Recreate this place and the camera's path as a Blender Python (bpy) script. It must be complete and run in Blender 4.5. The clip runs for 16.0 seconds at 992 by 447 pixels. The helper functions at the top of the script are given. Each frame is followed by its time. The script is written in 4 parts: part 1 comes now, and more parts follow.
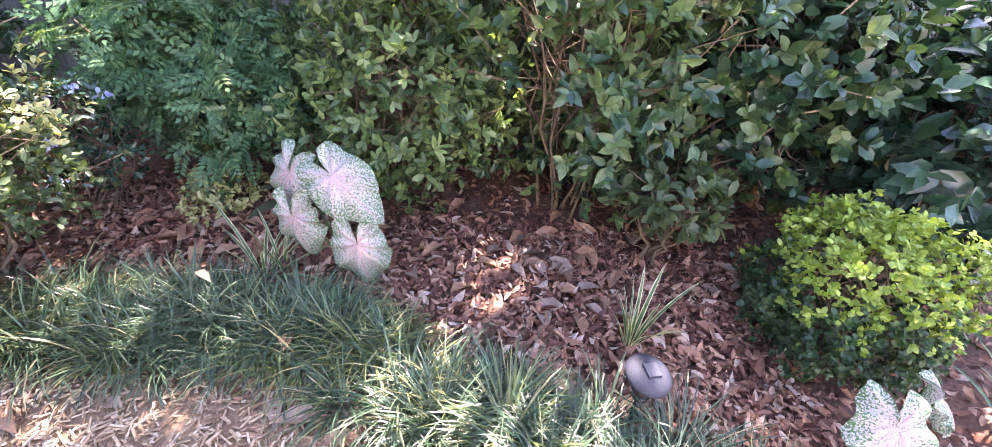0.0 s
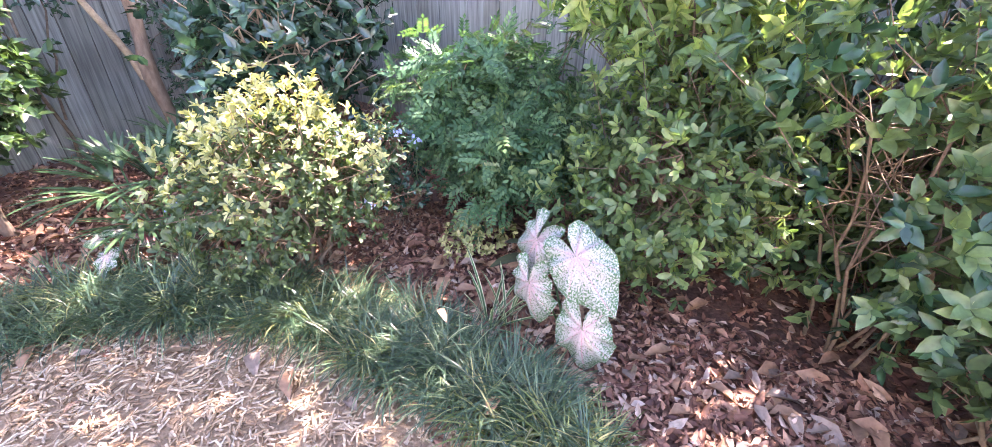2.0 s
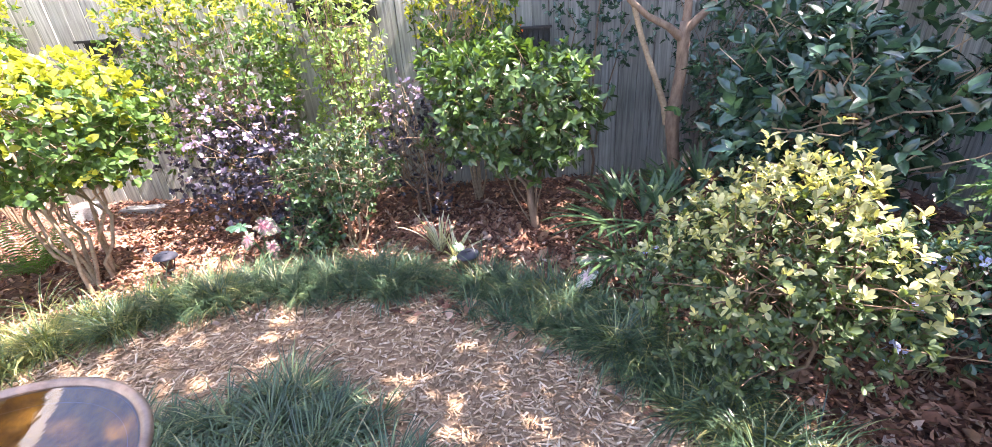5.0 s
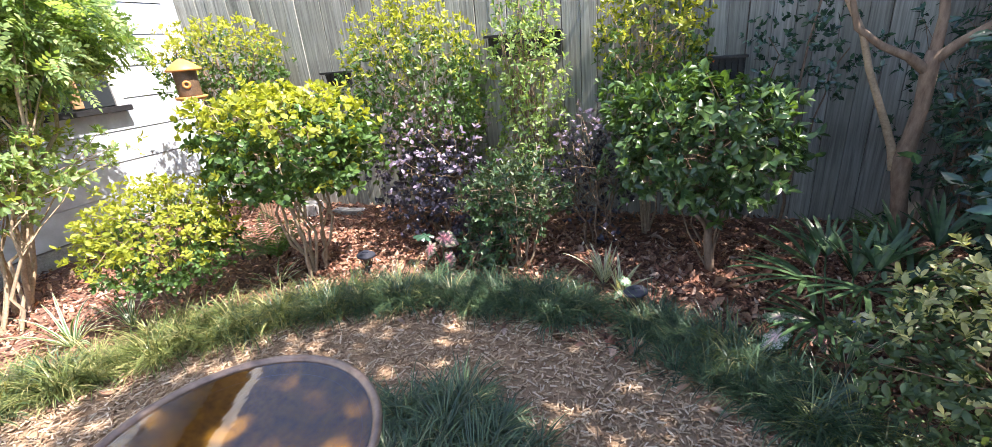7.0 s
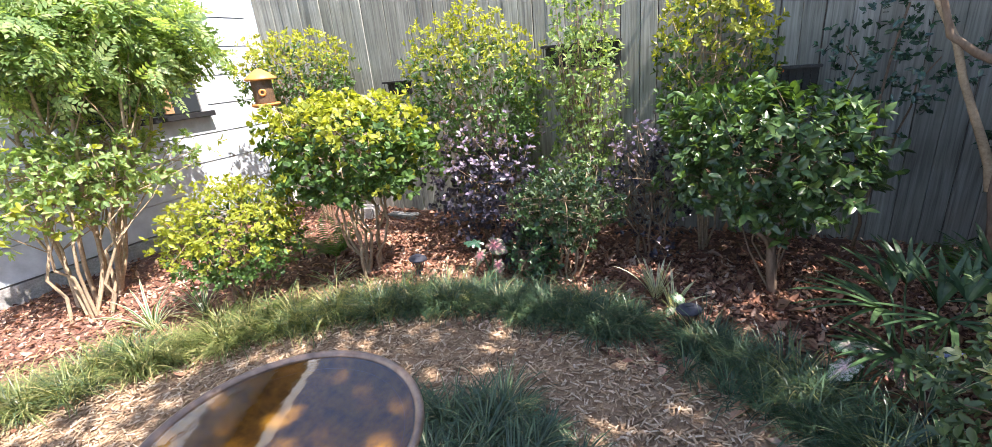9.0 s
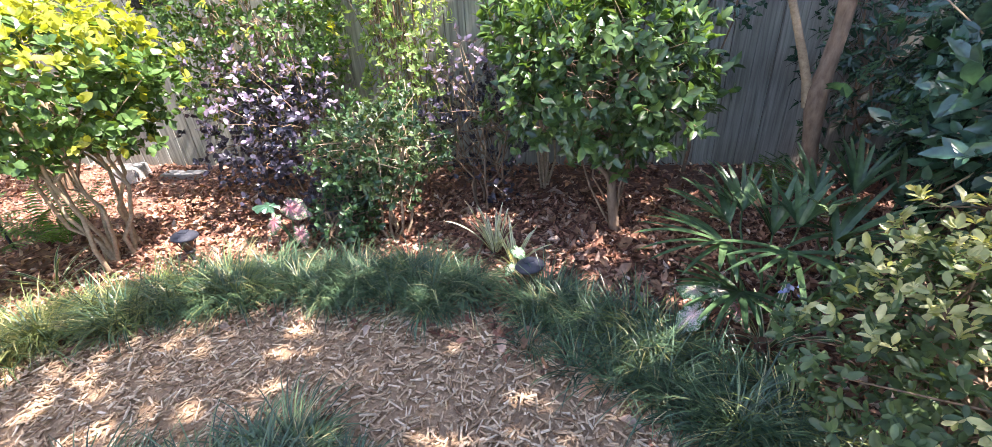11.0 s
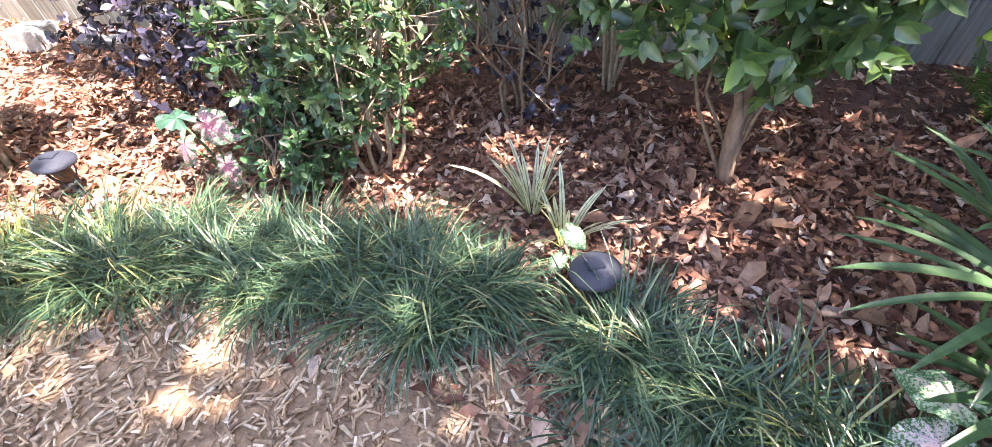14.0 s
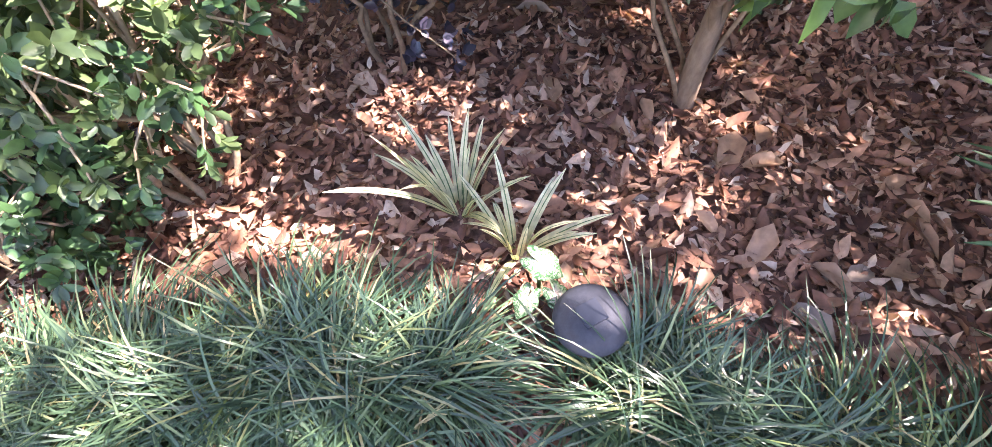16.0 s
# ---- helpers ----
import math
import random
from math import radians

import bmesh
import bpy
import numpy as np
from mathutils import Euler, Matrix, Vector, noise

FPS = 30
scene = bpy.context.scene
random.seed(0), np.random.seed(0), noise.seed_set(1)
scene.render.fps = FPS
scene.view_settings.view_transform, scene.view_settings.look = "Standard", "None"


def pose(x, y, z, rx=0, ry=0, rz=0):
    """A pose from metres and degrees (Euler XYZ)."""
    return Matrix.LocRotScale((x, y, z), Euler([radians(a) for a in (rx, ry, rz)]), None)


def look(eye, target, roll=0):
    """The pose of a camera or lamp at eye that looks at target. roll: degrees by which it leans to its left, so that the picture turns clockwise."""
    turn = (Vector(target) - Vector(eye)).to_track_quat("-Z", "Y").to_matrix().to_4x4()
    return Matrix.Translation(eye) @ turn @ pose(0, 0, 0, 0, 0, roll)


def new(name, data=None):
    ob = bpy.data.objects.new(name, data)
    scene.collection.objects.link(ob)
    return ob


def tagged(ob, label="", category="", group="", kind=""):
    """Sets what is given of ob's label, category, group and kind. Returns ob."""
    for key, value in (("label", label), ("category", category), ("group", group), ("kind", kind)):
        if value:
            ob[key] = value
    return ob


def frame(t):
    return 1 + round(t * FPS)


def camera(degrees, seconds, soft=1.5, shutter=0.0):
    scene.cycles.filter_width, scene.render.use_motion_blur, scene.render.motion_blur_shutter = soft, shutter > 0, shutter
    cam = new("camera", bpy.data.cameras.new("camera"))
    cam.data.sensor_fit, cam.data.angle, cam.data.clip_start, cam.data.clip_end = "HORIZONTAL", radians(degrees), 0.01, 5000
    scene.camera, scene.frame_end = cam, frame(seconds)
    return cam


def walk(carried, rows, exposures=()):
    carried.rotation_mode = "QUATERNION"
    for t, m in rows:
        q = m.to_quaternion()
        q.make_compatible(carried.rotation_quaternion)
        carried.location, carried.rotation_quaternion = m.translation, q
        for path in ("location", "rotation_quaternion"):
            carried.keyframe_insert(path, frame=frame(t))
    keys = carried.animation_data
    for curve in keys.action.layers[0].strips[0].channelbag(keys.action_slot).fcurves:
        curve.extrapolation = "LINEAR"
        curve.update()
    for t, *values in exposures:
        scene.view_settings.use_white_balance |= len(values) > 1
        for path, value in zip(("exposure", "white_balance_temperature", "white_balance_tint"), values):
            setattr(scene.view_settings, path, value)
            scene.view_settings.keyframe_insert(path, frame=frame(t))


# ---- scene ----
cam = camera(94.6, 16.0, soft=0.35)
PATH = [
    (0, (0.514, -0.169, 1.244), (2.142, -0.072, 0.086), 5.0),
    (0.5, (0.6, -0.09, 1.244), (2.225, 0.197, 0.113), 3.7),
    (1, (0.633, -0.049, 1.261), (2.228, 0.484, 0.178), 3.4),
    (1.5, (0.657, -0.062, 1.294), (2.182, 0.7, 0.249), 3.5),
    (2, (0.64, -0.05, 1.303), (2.021, 0.962, 0.268), 1.3),
    (2.5, (0.619, -0.025, 1.317), (1.811, 1.234, 0.319), -0.4),
    (3, (0.612, 0.099, 1.3), (1.647, 1.503, 0.321), -0.8),
    (3.5, (0.6, 0.24, 1.302), (1.45, 1.769, 0.332), -1.3),
    (4, (0.602, 0.301, 1.311), (1.131, 1.982, 0.367), -2.0),
    (4.5, (0.615, 0.317, 1.313), (0.801, 2.087, 0.4), -3.1),
    (5, (0.573, 0.312, 1.338), (0.513, 2.121, 0.486), -4.0),
    (5.2, (0.544, 0.307, 1.349), (0.373, 2.114, 0.509), -4.7),
    (7.3, (0.44, 0.28, 1.415), (-0.252, 2.018, 0.707), -5.1),
    (7.5, (0.438, 0.279, 1.42), (-0.261, 2.018, 0.722), -4.9),
    (8, (0.437, 0.272, 1.415), (-0.273, 2.017, 0.744), -4.1),
    (8.5, (0.436, 0.271, 1.416), (-0.316, 1.999, 0.748), -4.4),
    (9, (0.455, 0.277, 1.406), (-0.427, 1.943, 0.738), -5.5),
    (9.5, (0.485, 0.373, 1.351), (-0.354, 2.033, 0.615), -7.7),
    (10, (0.485, 0.543, 1.306), (-0.002, 2.304, 0.493), -5.9),
    (10.2, (0.485, 0.605, 1.285), (0.096, 2.369, 0.427), -5.4),
    (12.3, (0.484, 1.264, 1.118), (0.213, 2.953, 0.081), -3.3),
    (12.5, (0.479, 1.329, 1.093), (0.189, 2.988, 0.015), -3.3),
    (13, (0.475, 1.484, 1.082), (0.044, 3.063, -0.068), -3.1),
    (13.5, (0.37, 1.625, 1.039), (-0.065, 3.089, -0.253), -3.5),
    (14, (0.288, 1.741, 1.016), (-0.066, 3.111, -0.397), -3.6),
    (14.5, (0.3, 1.824, 0.992), (-0.038, 3.143, -0.473), -4.3),
    (15, (0.284, 1.919, 0.952), (0.1, 3.197, -0.575), -2.2),
    (15.5, (0.19, 2.117, 0.92), (0.246, 3.298, -0.693), -1.3),
    (16, (0.16, 2.233, 0.875), (0.269, 3.256, -0.84), -0.9),
]
walk(cam, [(t, look(eye, target, roll)) for t, eye, target, roll in PATH],
     exposures=[(0, 3.45, 6700, 36), (0.8, 4.0, 6700, 35), (2, 3.75, 6650, 34), (3, 3.5, 6650, 33), (5.2, 2.85, 6600, 27), (7.3, 1.9, 6450, 18), (9.2, 1.85, 6450, 18), (10.2, 2.05, 6450, 19), (12.3, 3.15, 6500, 24), (14.5, 3.1, 6550, 24), (16, 3.3, 6600, 28)])
# ---- end of walk ----

# ---- light ----
SUN_EL, SUN_AZ = radians(58), radians(-9)   # height above the horizon; angle from +x towards +y
TO_SUN = Vector((math.cos(SUN_EL) * math.cos(SUN_AZ), math.cos(SUN_EL) * math.sin(SUN_AZ), math.sin(SUN_EL)))
world = bpy.data.worlds.new("sky")
scene.world = world
world.use_nodes = True
wn = world.node_tree.nodes
sky = wn.new("ShaderNodeTexSky")
sky.sky_type, sky.sun_disc = "NISHITA", False
sky.sun_elevation, sky.sun_rotation = SUN_EL, math.pi / 2 - SUN_AZ
world.node_tree.links.new(sky.outputs[0], wn["Background"].inputs[0])
wn["Background"].inputs[1].default_value = 0.122
sun = new("sun", bpy.data.lights.new("sun", "SUN"))
sun.data.energy, sun.data.angle, sun.data.color = 4.6, radians(0.6), (1.0, 0.94, 0.85)
sun.matrix_world = look(TO_SUN * 20, (0, 0, 0))

# ---- materials ----


def mat(name):
    m = bpy.data.materials.new(name)
    m.use_nodes = True
    n, l = m.node_tree.nodes, m.node_tree.links
    return m, n, l, n["Principled BSDF"]


def node(n, kind, **inputs):
    k = n.new("ShaderNode" + kind)
    for key, v in inputs.items():
        k.inputs[key.replace("_", " ")].default_value = v
    return k


def ramp(n, l, source, *stops):
    r = n.new("ShaderNodeValToRGB")
    e = r.color_ramp.elements
    while len(e) < len(stops):
        e.new(0.5)
    for el, (p, c) in zip(e, stops):
        el.position, el.color = p, (*c, 1)
    l.new(source, r.inputs[0])
    return r


def mix(n, l, a, b, fac, mode="MIX"):
    k = n.new("ShaderNodeMix")
    k.data_type, k.blend_type = "RGBA", mode
    for i, v in ((0, fac), (6, a), (7, b)):
        if hasattr(v, "is_linked"):
            l.new(v, k.inputs[i])
        else:
            k.inputs[i].default_value = v if i == 0 else (*v, 1)
    return k.outputs[2]


def island_mat(name, stops, rough=0.5, sheer=0.0, grain=60.0, gloss=0.5, bump=0.0):
    """Colour by piece, with a fine grain; sheer lets light through as leaves do."""
    m, n, l, p = mat(name)
    geo = n.new("ShaderNodeNewGeometry")
    r = ramp(n, l, geo.outputs["Random Per Island"], *stops)
    co = n.new("ShaderNodeTexCoord")
    nz = node(n, "TexNoise", Scale=grain, Detail=3.0)
    l.new(co.outputs["Object"], nz.inputs["Vector"])
    tone = ramp(n, l, nz.outputs[0], (0.3, (0.55, 0.55, 0.55)), (0.7, (1.15, 1.15, 1.15)))
    c = mix(n, l, r.outputs[0], tone.outputs[0], 0.8, "MULTIPLY")
    l.new(c, p.inputs["Base Color"])
    p.inputs["Roughness"].default_value = rough
    p.inputs["Specular IOR Level"].default_value = gloss
    if bump:
        b = node(n, "Bump", Strength=bump, Distance=0.003)
        l.new(nz.outputs[0], b.inputs["Height"])
        l.new(b.outputs[0], p.inputs["Normal"])
    if sheer:
        tr = n.new("ShaderNodeBsdfTranslucent")
        warm = mix(n, l, c, (1.0, 0.95, 0.35), 1.0, "MULTIPLY")
        gain = n.new("ShaderNodeVectorMath")
        gain.operation = "SCALE"
        gain.inputs[3].default_value = 1.75
        l.new(warm, gain.inputs[0])
        l.new(gain.outputs[0], tr.inputs[0])
        ms = n.new("ShaderNodeMixShader")
        ms.inputs[0].default_value = sheer
        l.new(p.outputs[0], ms.inputs[1])
        l.new(tr.outputs[0], ms.inputs[2])
        l.new(ms.outputs[0], n["Material Output"].inputs[0])
    return m


def leaf_mat(name, dark, mid, light, rough=0.38, sheer=0.3, gloss=0.5):
    return island_mat(name, ((0.0, dark), (0.5, mid), (1.0, light)), rough, sheer, 45.0, gloss)


def surface(name, c1, c2, scale, rough=0.7, bump=0.3, stretch=(1, 1, 1), metal=0.0, dist=0.004):
    """A plain surface with broad and fine variation and relief."""
    m, n, l, p = mat(name)
    co = n.new("ShaderNodeTexCoord")
    mp = n.new("ShaderNodeMapping")
    mp.inputs["Scale"].default_value = stretch
    l.new(co.outputs["Object"], mp.inputs[0])
    a = node(n, "TexNoise", Scale=scale, Detail=6.0, Roughness=0.65)
    b = node(n, "TexNoise", Scale=scale * 0.13, Detail=3.0)
    l.new(mp.outputs[0], a.inputs["Vector"])
    l.new(mp.outputs[0], b.inputs["Vector"])
    r = ramp(n, l, a.outputs[0], (0.3, c1), (0.7, c2))
    t = ramp(n, l, b.outputs[0], (0.3, (0.7, 0.7, 0.7)), (0.7, (1.1, 1.1, 1.1)))
    l.new(mix(n, l, r.outputs[0], t.outputs[0], 0.8, "MULTIPLY"), p.inputs["Base Color"])
    p.inputs["Roughness"].default_value, p.inputs["Metallic"].default_value = rough, metal
    if bump:
        k = node(n, "Bump", Strength=bump, Distance=dist)
        l.new(a.outputs[0], k.inputs["Height"])
        l.new(k.outputs[0], p.inputs["Normal"])
    return m


def board_mat():
    """Weathered grey cedar: long grain, knots, each board its own tone."""
    m, n, l, p = mat("weathered_board")
    co, info = n.new("ShaderNodeTexCoord"), n.new("ShaderNodeObjectInfo")
    mp = n.new("ShaderNodeMapping")
    mp.inputs["Scale"].default_value = (60, 60, 2.2)
    l.new(co.outputs["Object"], mp.inputs[0])
    off = n.new("ShaderNodeVectorMath")
    off.operation = "SCALE"
    off.inputs[0].default_value = (17, 31, 53)
    l.new(info.outputs["Random"], off.inputs[3])
    l.new(off.outputs[0], mp.inputs["Location"])
    a = node(n, "TexNoise", Scale=1.0, Detail=7.0, Roughness=0.6, Distortion=0.6)
    l.new(mp.outputs[0], a.inputs["Vector"])
    b = node(n, "TexNoise", Scale=2.3, Detail=4.0)
    l.new(co.outputs["Object"], b.inputs["Vector"])
    r = ramp(n, l, a.outputs[0], (0.25, (0.13, 0.13, 0.118)), (0.5, (0.305, 0.318, 0.278)), (0.75, (0.46, 0.478, 0.42)))
    s = ramp(n, l, b.outputs[0], (0.3, (0.66, 0.64, 0.62)), (0.7, (1.1, 1.1, 1.1)))
    t = ramp(n, l, info.outputs["Random"], (0.0, (0.76, 0.75, 0.73)), (1.0, (1.1, 1.1, 1.12)))
    c = mix(n, l, r.outputs[0], s.outputs[0], 0.9, "MULTIPLY")
    l.new(mix(n, l, c, t.outputs[0], 1.0, "MULTIPLY"), p.inputs["Base Color"])
    p.inputs["Roughness"].default_value = 0.85
    k = node(n, "Bump", Strength=0.5, Distance=0.004)
    l.new(a.outputs[0], k.inputs["Height"])
    l.new(k.outputs[0], p.inputs["Normal"])
    return m


def caladium_mat(name, heart, pale, vein):
    """White leaf, blushed pink at the heart, pink veins, green specks that thicken to the margin."""
    m, n, l, p = mat(name)
    co, sep = n.new("ShaderNodeTexCoord"), n.new("ShaderNodeSeparateXYZ")
    l.new(co.outputs["UV"], sep.inputs[0])

    def calc(op, a, b=0.0, c=0.0):
        k = n.new("ShaderNodeMath")
        k.operation = op
        for i, v in enumerate((a, b, c)):
            if hasattr(v, "is_linked"):
                l.new(v, k.inputs[i])
            else:
                k.inputs[i].default_value = v
        return k.outputs[0]
    u, v = sep.outputs[0], sep.outputs[1]          # u: angle round the stalk, v: 0 at the stalk, 1 at the margin
    nz = node(n, "TexNoise", Scale=190.0, Detail=4.0, Roughness=0.7)
    l.new(co.outputs["Object"], nz.inputs["Vector"])
    nw = node(n, "TexNoise", Scale=14.0, Detail=3.0)
    l.new(co.outputs["Object"], nw.inputs["Vector"])
    blush = ramp(n, l, calc("ADD", v, calc("MULTIPLY", calc("SUBTRACT", nw.outputs[0], 0.5), 0.7)), (0.1, heart), (0.75, pale))
    ray = calc("ABSOLUTE", calc("SINE", calc("MULTIPLY", u, math.pi * 8)))
    thin = calc("LESS_THAN", calc("MULTIPLY", ray, calc("ADD", v, 0.15)), 0.07)
    c1 = mix(n, l, blush.outputs[0], vein, calc("MULTIPLY", thin, 0.75))
    speck = calc("GREATER_THAN", calc("ADD", nz.outputs[0], calc("MULTIPLY", calc("POWER", v, 1.6), 0.12)), 0.585)
    rim = calc("GREATER_THAN", calc("ADD", v, calc("MULTIPLY", calc("SUBTRACT", nz.outputs[0], 0.5), 0.35)), 1.0)
    c2 = mix(n, l, c1, (0.06, 0.16, 0.06), calc("MAXIMUM", speck, rim))
    l.new(c2, p.inputs["Base Color"])
    p.inputs["Roughness"].default_value = 0.42
    tr, ms = n.new("ShaderNodeBsdfTranslucent"), n.new("ShaderNodeMixShader")
    l.new(c2, tr.inputs[0])
    ms.inputs[0].default_value = 0.3
    l.new(p.outputs[0], ms.inputs[1])
    l.new(tr.outputs[0], ms.inputs[2])
    l.new(ms.outputs[0], n["Material Output"].inputs[0])
    k = node(n, "Bump", Strength=0.4, Distance=0.004)
    l.new(ray, k.inputs["Height"])
    l.new(k.outputs[0], p.inputs["Normal"])
    return m


SOIL = surface("bed_soil", (0.09, 0.045, 0.032), (0.28, 0.155, 0.11), 60, 0.9, 0.8)
PATHBED = surface("path_bed", (0.20, 0.125, 0.07), (0.42, 0.29, 0.18), 90, 0.9, 0.8)
CHIPS = island_mat("wood_chips", ((0, (0.18, 0.11, 0.066)), (0.3, (0.38, 0.26, 0.16)), (0.75, (0.52, 0.385, 0.25)), (1, (0.66, 0.54, 0.40))), 0.85, 0, 90, 0.3)
LITTER = island_mat("leaf_litter", ((0, (0.07, 0.028, 0.02)), (0.3, (0.20, 0.088, 0.056)), (0.62, (0.36, 0.18, 0.115)), (0.87, (0.50, 0.30, 0.20)), (1, (0.58, 0.46, 0.38))), 0.65, 0.08, 60, 0.4)
FALLEN = island_mat("fallen_leaf", ((0, (0.30, 0.15, 0.08)), (1, (0.42, 0.26, 0.17))), 0.5, 0.1, 40, 0.5)
GREYLEAF = island_mat("pale_fallen_leaf", ((0, (0.24, 0.165, 0.125)), (1, (0.40, 0.30, 0.24))), 0.6, 0.1, 40, 0.4)
GRASS = island_mat("mondo_grass", ((0, (0.022, 0.05, 0.028)), (0.45, (0.056, 0.108, 0.058)), (0.85, (0.11, 0.18, 0.09)), (0.94, (0.2, 0.245, 0.11)), (1.0, (0.40, 0.33, 0.18))), 0.36, 0.12, 20, 0.5)
# dry blades, with the sun on the border's end brightened into their colour
GRASS_DRY_LIT = island_mat("dry_sunlit_grass", ((0, (0.08, 0.12, 0.035)), (0.6, (0.18, 0.225, 0.07)), (1.0, (0.44, 0.39, 0.18))), 0.42, 0.2, 20, 0.5)
BARK = surface("bark", (0.13, 0.085, 0.055), (0.30, 0.22, 0.155), 40, 0.85, 0.8, (1, 1, 0.35))
TWIG = surface("twig", (0.12, 0.08, 0.05), (0.27, 0.19, 0.12), 60, 0.8, 0.4)
PALETWIG = surface("pale_stem", (0.25, 0.18, 0.11), (0.46, 0.36, 0.24), 60, 0.8, 0.4)
L_CAMELLIA = leaf_mat("camellia_leaf", (0.02, 0.06, 0.03), (0.035, 0.095, 0.045), (0.06, 0.14, 0.055), 0.3, 0.18, 0.6)
L_OLIVE = leaf_mat("camellia_sun_leaf", (0.035, 0.08, 0.032), (0.06, 0.12, 0.042), (0.11, 0.18, 0.06), 0.3, 0.25, 0.6)
L_DARK = leaf_mat("dark_glossy_leaf", (0.026, 0.068, 0.05), (0.045, 0.105, 0.07), (0.07, 0.15, 0.085), 0.26, 0.15, 0.85)
L_AZALEA = leaf_mat("azalea_leaf", (0.042, 0.078, 0.034), (0.072, 0.12, 0.048), (0.12, 0.175, 0.072), 0.45, 0.3)
L_PRIVET = leaf_mat("privet_leaf", (0.05, 0.105, 0.03), (0.085, 0.165, 0.045), (0.13, 0.23, 0.06), 0.4, 0.32)
L_NEW = leaf_mat("new_growth_leaf", (0.20, 0.25, 0.035), (0.33, 0.37, 0.05), (0.46, 0.47, 0.085), 0.4, 0.45)
L_CREAM = leaf_mat("cream_new_leaf", (0.28, 0.31, 0.13), (0.42, 0.44, 0.21), (0.57, 0.56, 0.32), 0.42, 0.35)
L_NANDINA = leaf_mat("nandina_leaf", (0.045, 0.12, 0.06), (0.08, 0.185, 0.09), (0.14, 0.27, 0.125), 0.5, 0.28, 0.35)
L_SUNNY = leaf_mat("sunny_cane_leaf", (0.15, 0.25, 0.095), (0.26, 0.38, 0.15), (0.40, 0.48, 0.22), 0.4, 0.5)
L_HEDGE = leaf_mat("hedge_leaf", (0.065, 0.13, 0.055), (0.12, 0.205, 0.085), (0.2, 0.285, 0.125), 0.32, 0.38)
L_BOX = leaf_mat("boxwood_leaf", (0.025, 0.06, 0.03), (0.045, 0.10, 0.04), (0.07, 0.15, 0.05), 0.4, 0.2)
L_BOXNEW = leaf_mat("boxwood_new_leaf", (0.17, 0.28, 0.045), (0.25, 0.38, 0.065), (0.34, 0.46, 0.1), 0.45, 0.3)
L_PURPLE = leaf_mat("purple_leaf", (0.014, 0.014, 0.026), (0.03, 0.028, 0.046), (0.07, 0.06, 0.09), 0.35, 0.12, 0.6)
L_LILAC = leaf_mat("purple_tip_leaf", (0.12, 0.095, 0.15), (0.22, 0.175, 0.26), (0.36, 0.30, 0.38), 0.4, 0.3)
L_FERN = leaf_mat("fern_leaf", (0.05, 0.12, 0.03), (0.085, 0.18, 0.045), (0.13, 0.25, 0.06), 0.5, 0.35)
L_PALM = leaf_mat("palm_leaf", (0.042, 0.088, 0.04), (0.072, 0.138, 0.056), (0.115, 0.195, 0.082), 0.35, 0.22)
L_STRAP = leaf_mat("strap_leaf", (0.06, 0.12, 0.05), (0.09, 0.17, 0.07), (0.13, 0.22, 0.09), 0.4, 0.25)
L_MARGIN = leaf_mat("cream_margin", (0.45, 0.46, 0.3), (0.6, 0.6, 0.43), (0.72, 0.72, 0.56), 0.45, 0.3)
L_ASPID = leaf_mat("broad_dark_leaf", (0.03, 0.045, 0.025), (0.055, 0.075, 0.04), (0.13, 0.10, 0.05), 0.4, 0.12)
PETAL = leaf_mat("blue_petal", (0.30, 0.36, 0.75), (0.38, 0.45, 0.85), (0.5, 0.56, 0.9), 0.5, 0.3)
CAL_WHITE = caladium_mat("caladium_white", (0.56, 0.43, 0.45), (0.51, 0.52, 0.49), (0.58, 0.28, 0.34))
CAL_PINK = caladium_mat("caladium_pink", (0.48, 0.15, 0.19), (0.5, 0.28, 0.29), (0.5, 0.1, 0.15))
CAL_GREEN = caladium_mat("caladium_green", (0.5, 0.42, 0.36), (0.3, 0.4, 0.26), (0.62, 0.36, 0.4))
BOARD = board_mat()
RAIL = surface("fence_rail", (0.10, 0.085, 0.07), (0.24, 0.21, 0.18), 30, 0.85, 0.4)
SIDING = surface("painted_siding", (0.50, 0.55, 0.60), (0.58, 0.62, 0.66), 60, 0.55, 0.15)
WHITE = surface("white_trim", (0.70, 0.70, 0.68), (0.82, 0.81, 0.78), 40, 0.5, 0.1)
CONCRETE = surface("concrete", (0.22, 0.21, 0.2), (0.42, 0.41, 0.39), 70, 0.9, 0.6)
BLACKMETAL = surface("black_metal", (0.012, 0.012, 0.014), (0.03, 0.03, 0.032), 80, 0.45, 0.15)
LAMPCAP = surface("lamp_plastic", (0.022, 0.025, 0.038), (0.038, 0.042, 0.058), 120, 0.7, 0.1)
PANEL = surface("solar_cell", (0.028, 0.032, 0.048), (0.045, 0.05, 0.07), 30, 0.4, 0.0)
ORANGE = surface("orange_clay", (0.50, 0.20, 0.05), (0.68, 0.32, 0.09), 60, 0.5, 0.2)
SEED = surface("dark_seed", (0.05, 0.03, 0.02), (0.20, 0.12, 0.06), 160, 0.6, 0.5)
BOWL = surface("glazed_clay", (0.18, 0.115, 0.08), (0.37, 0.26, 0.185), 26, 0.35, 0.3)
ALGAE = surface("algae_basin", (0.13, 0.06, 0.006), (0.44, 0.24, 0.022), 30, 0.6, 0.3)
ROOF = surface("roof_shingle", (0.05, 0.045, 0.04), (0.12, 0.11, 0.1), 40, 0.9, 0.5)
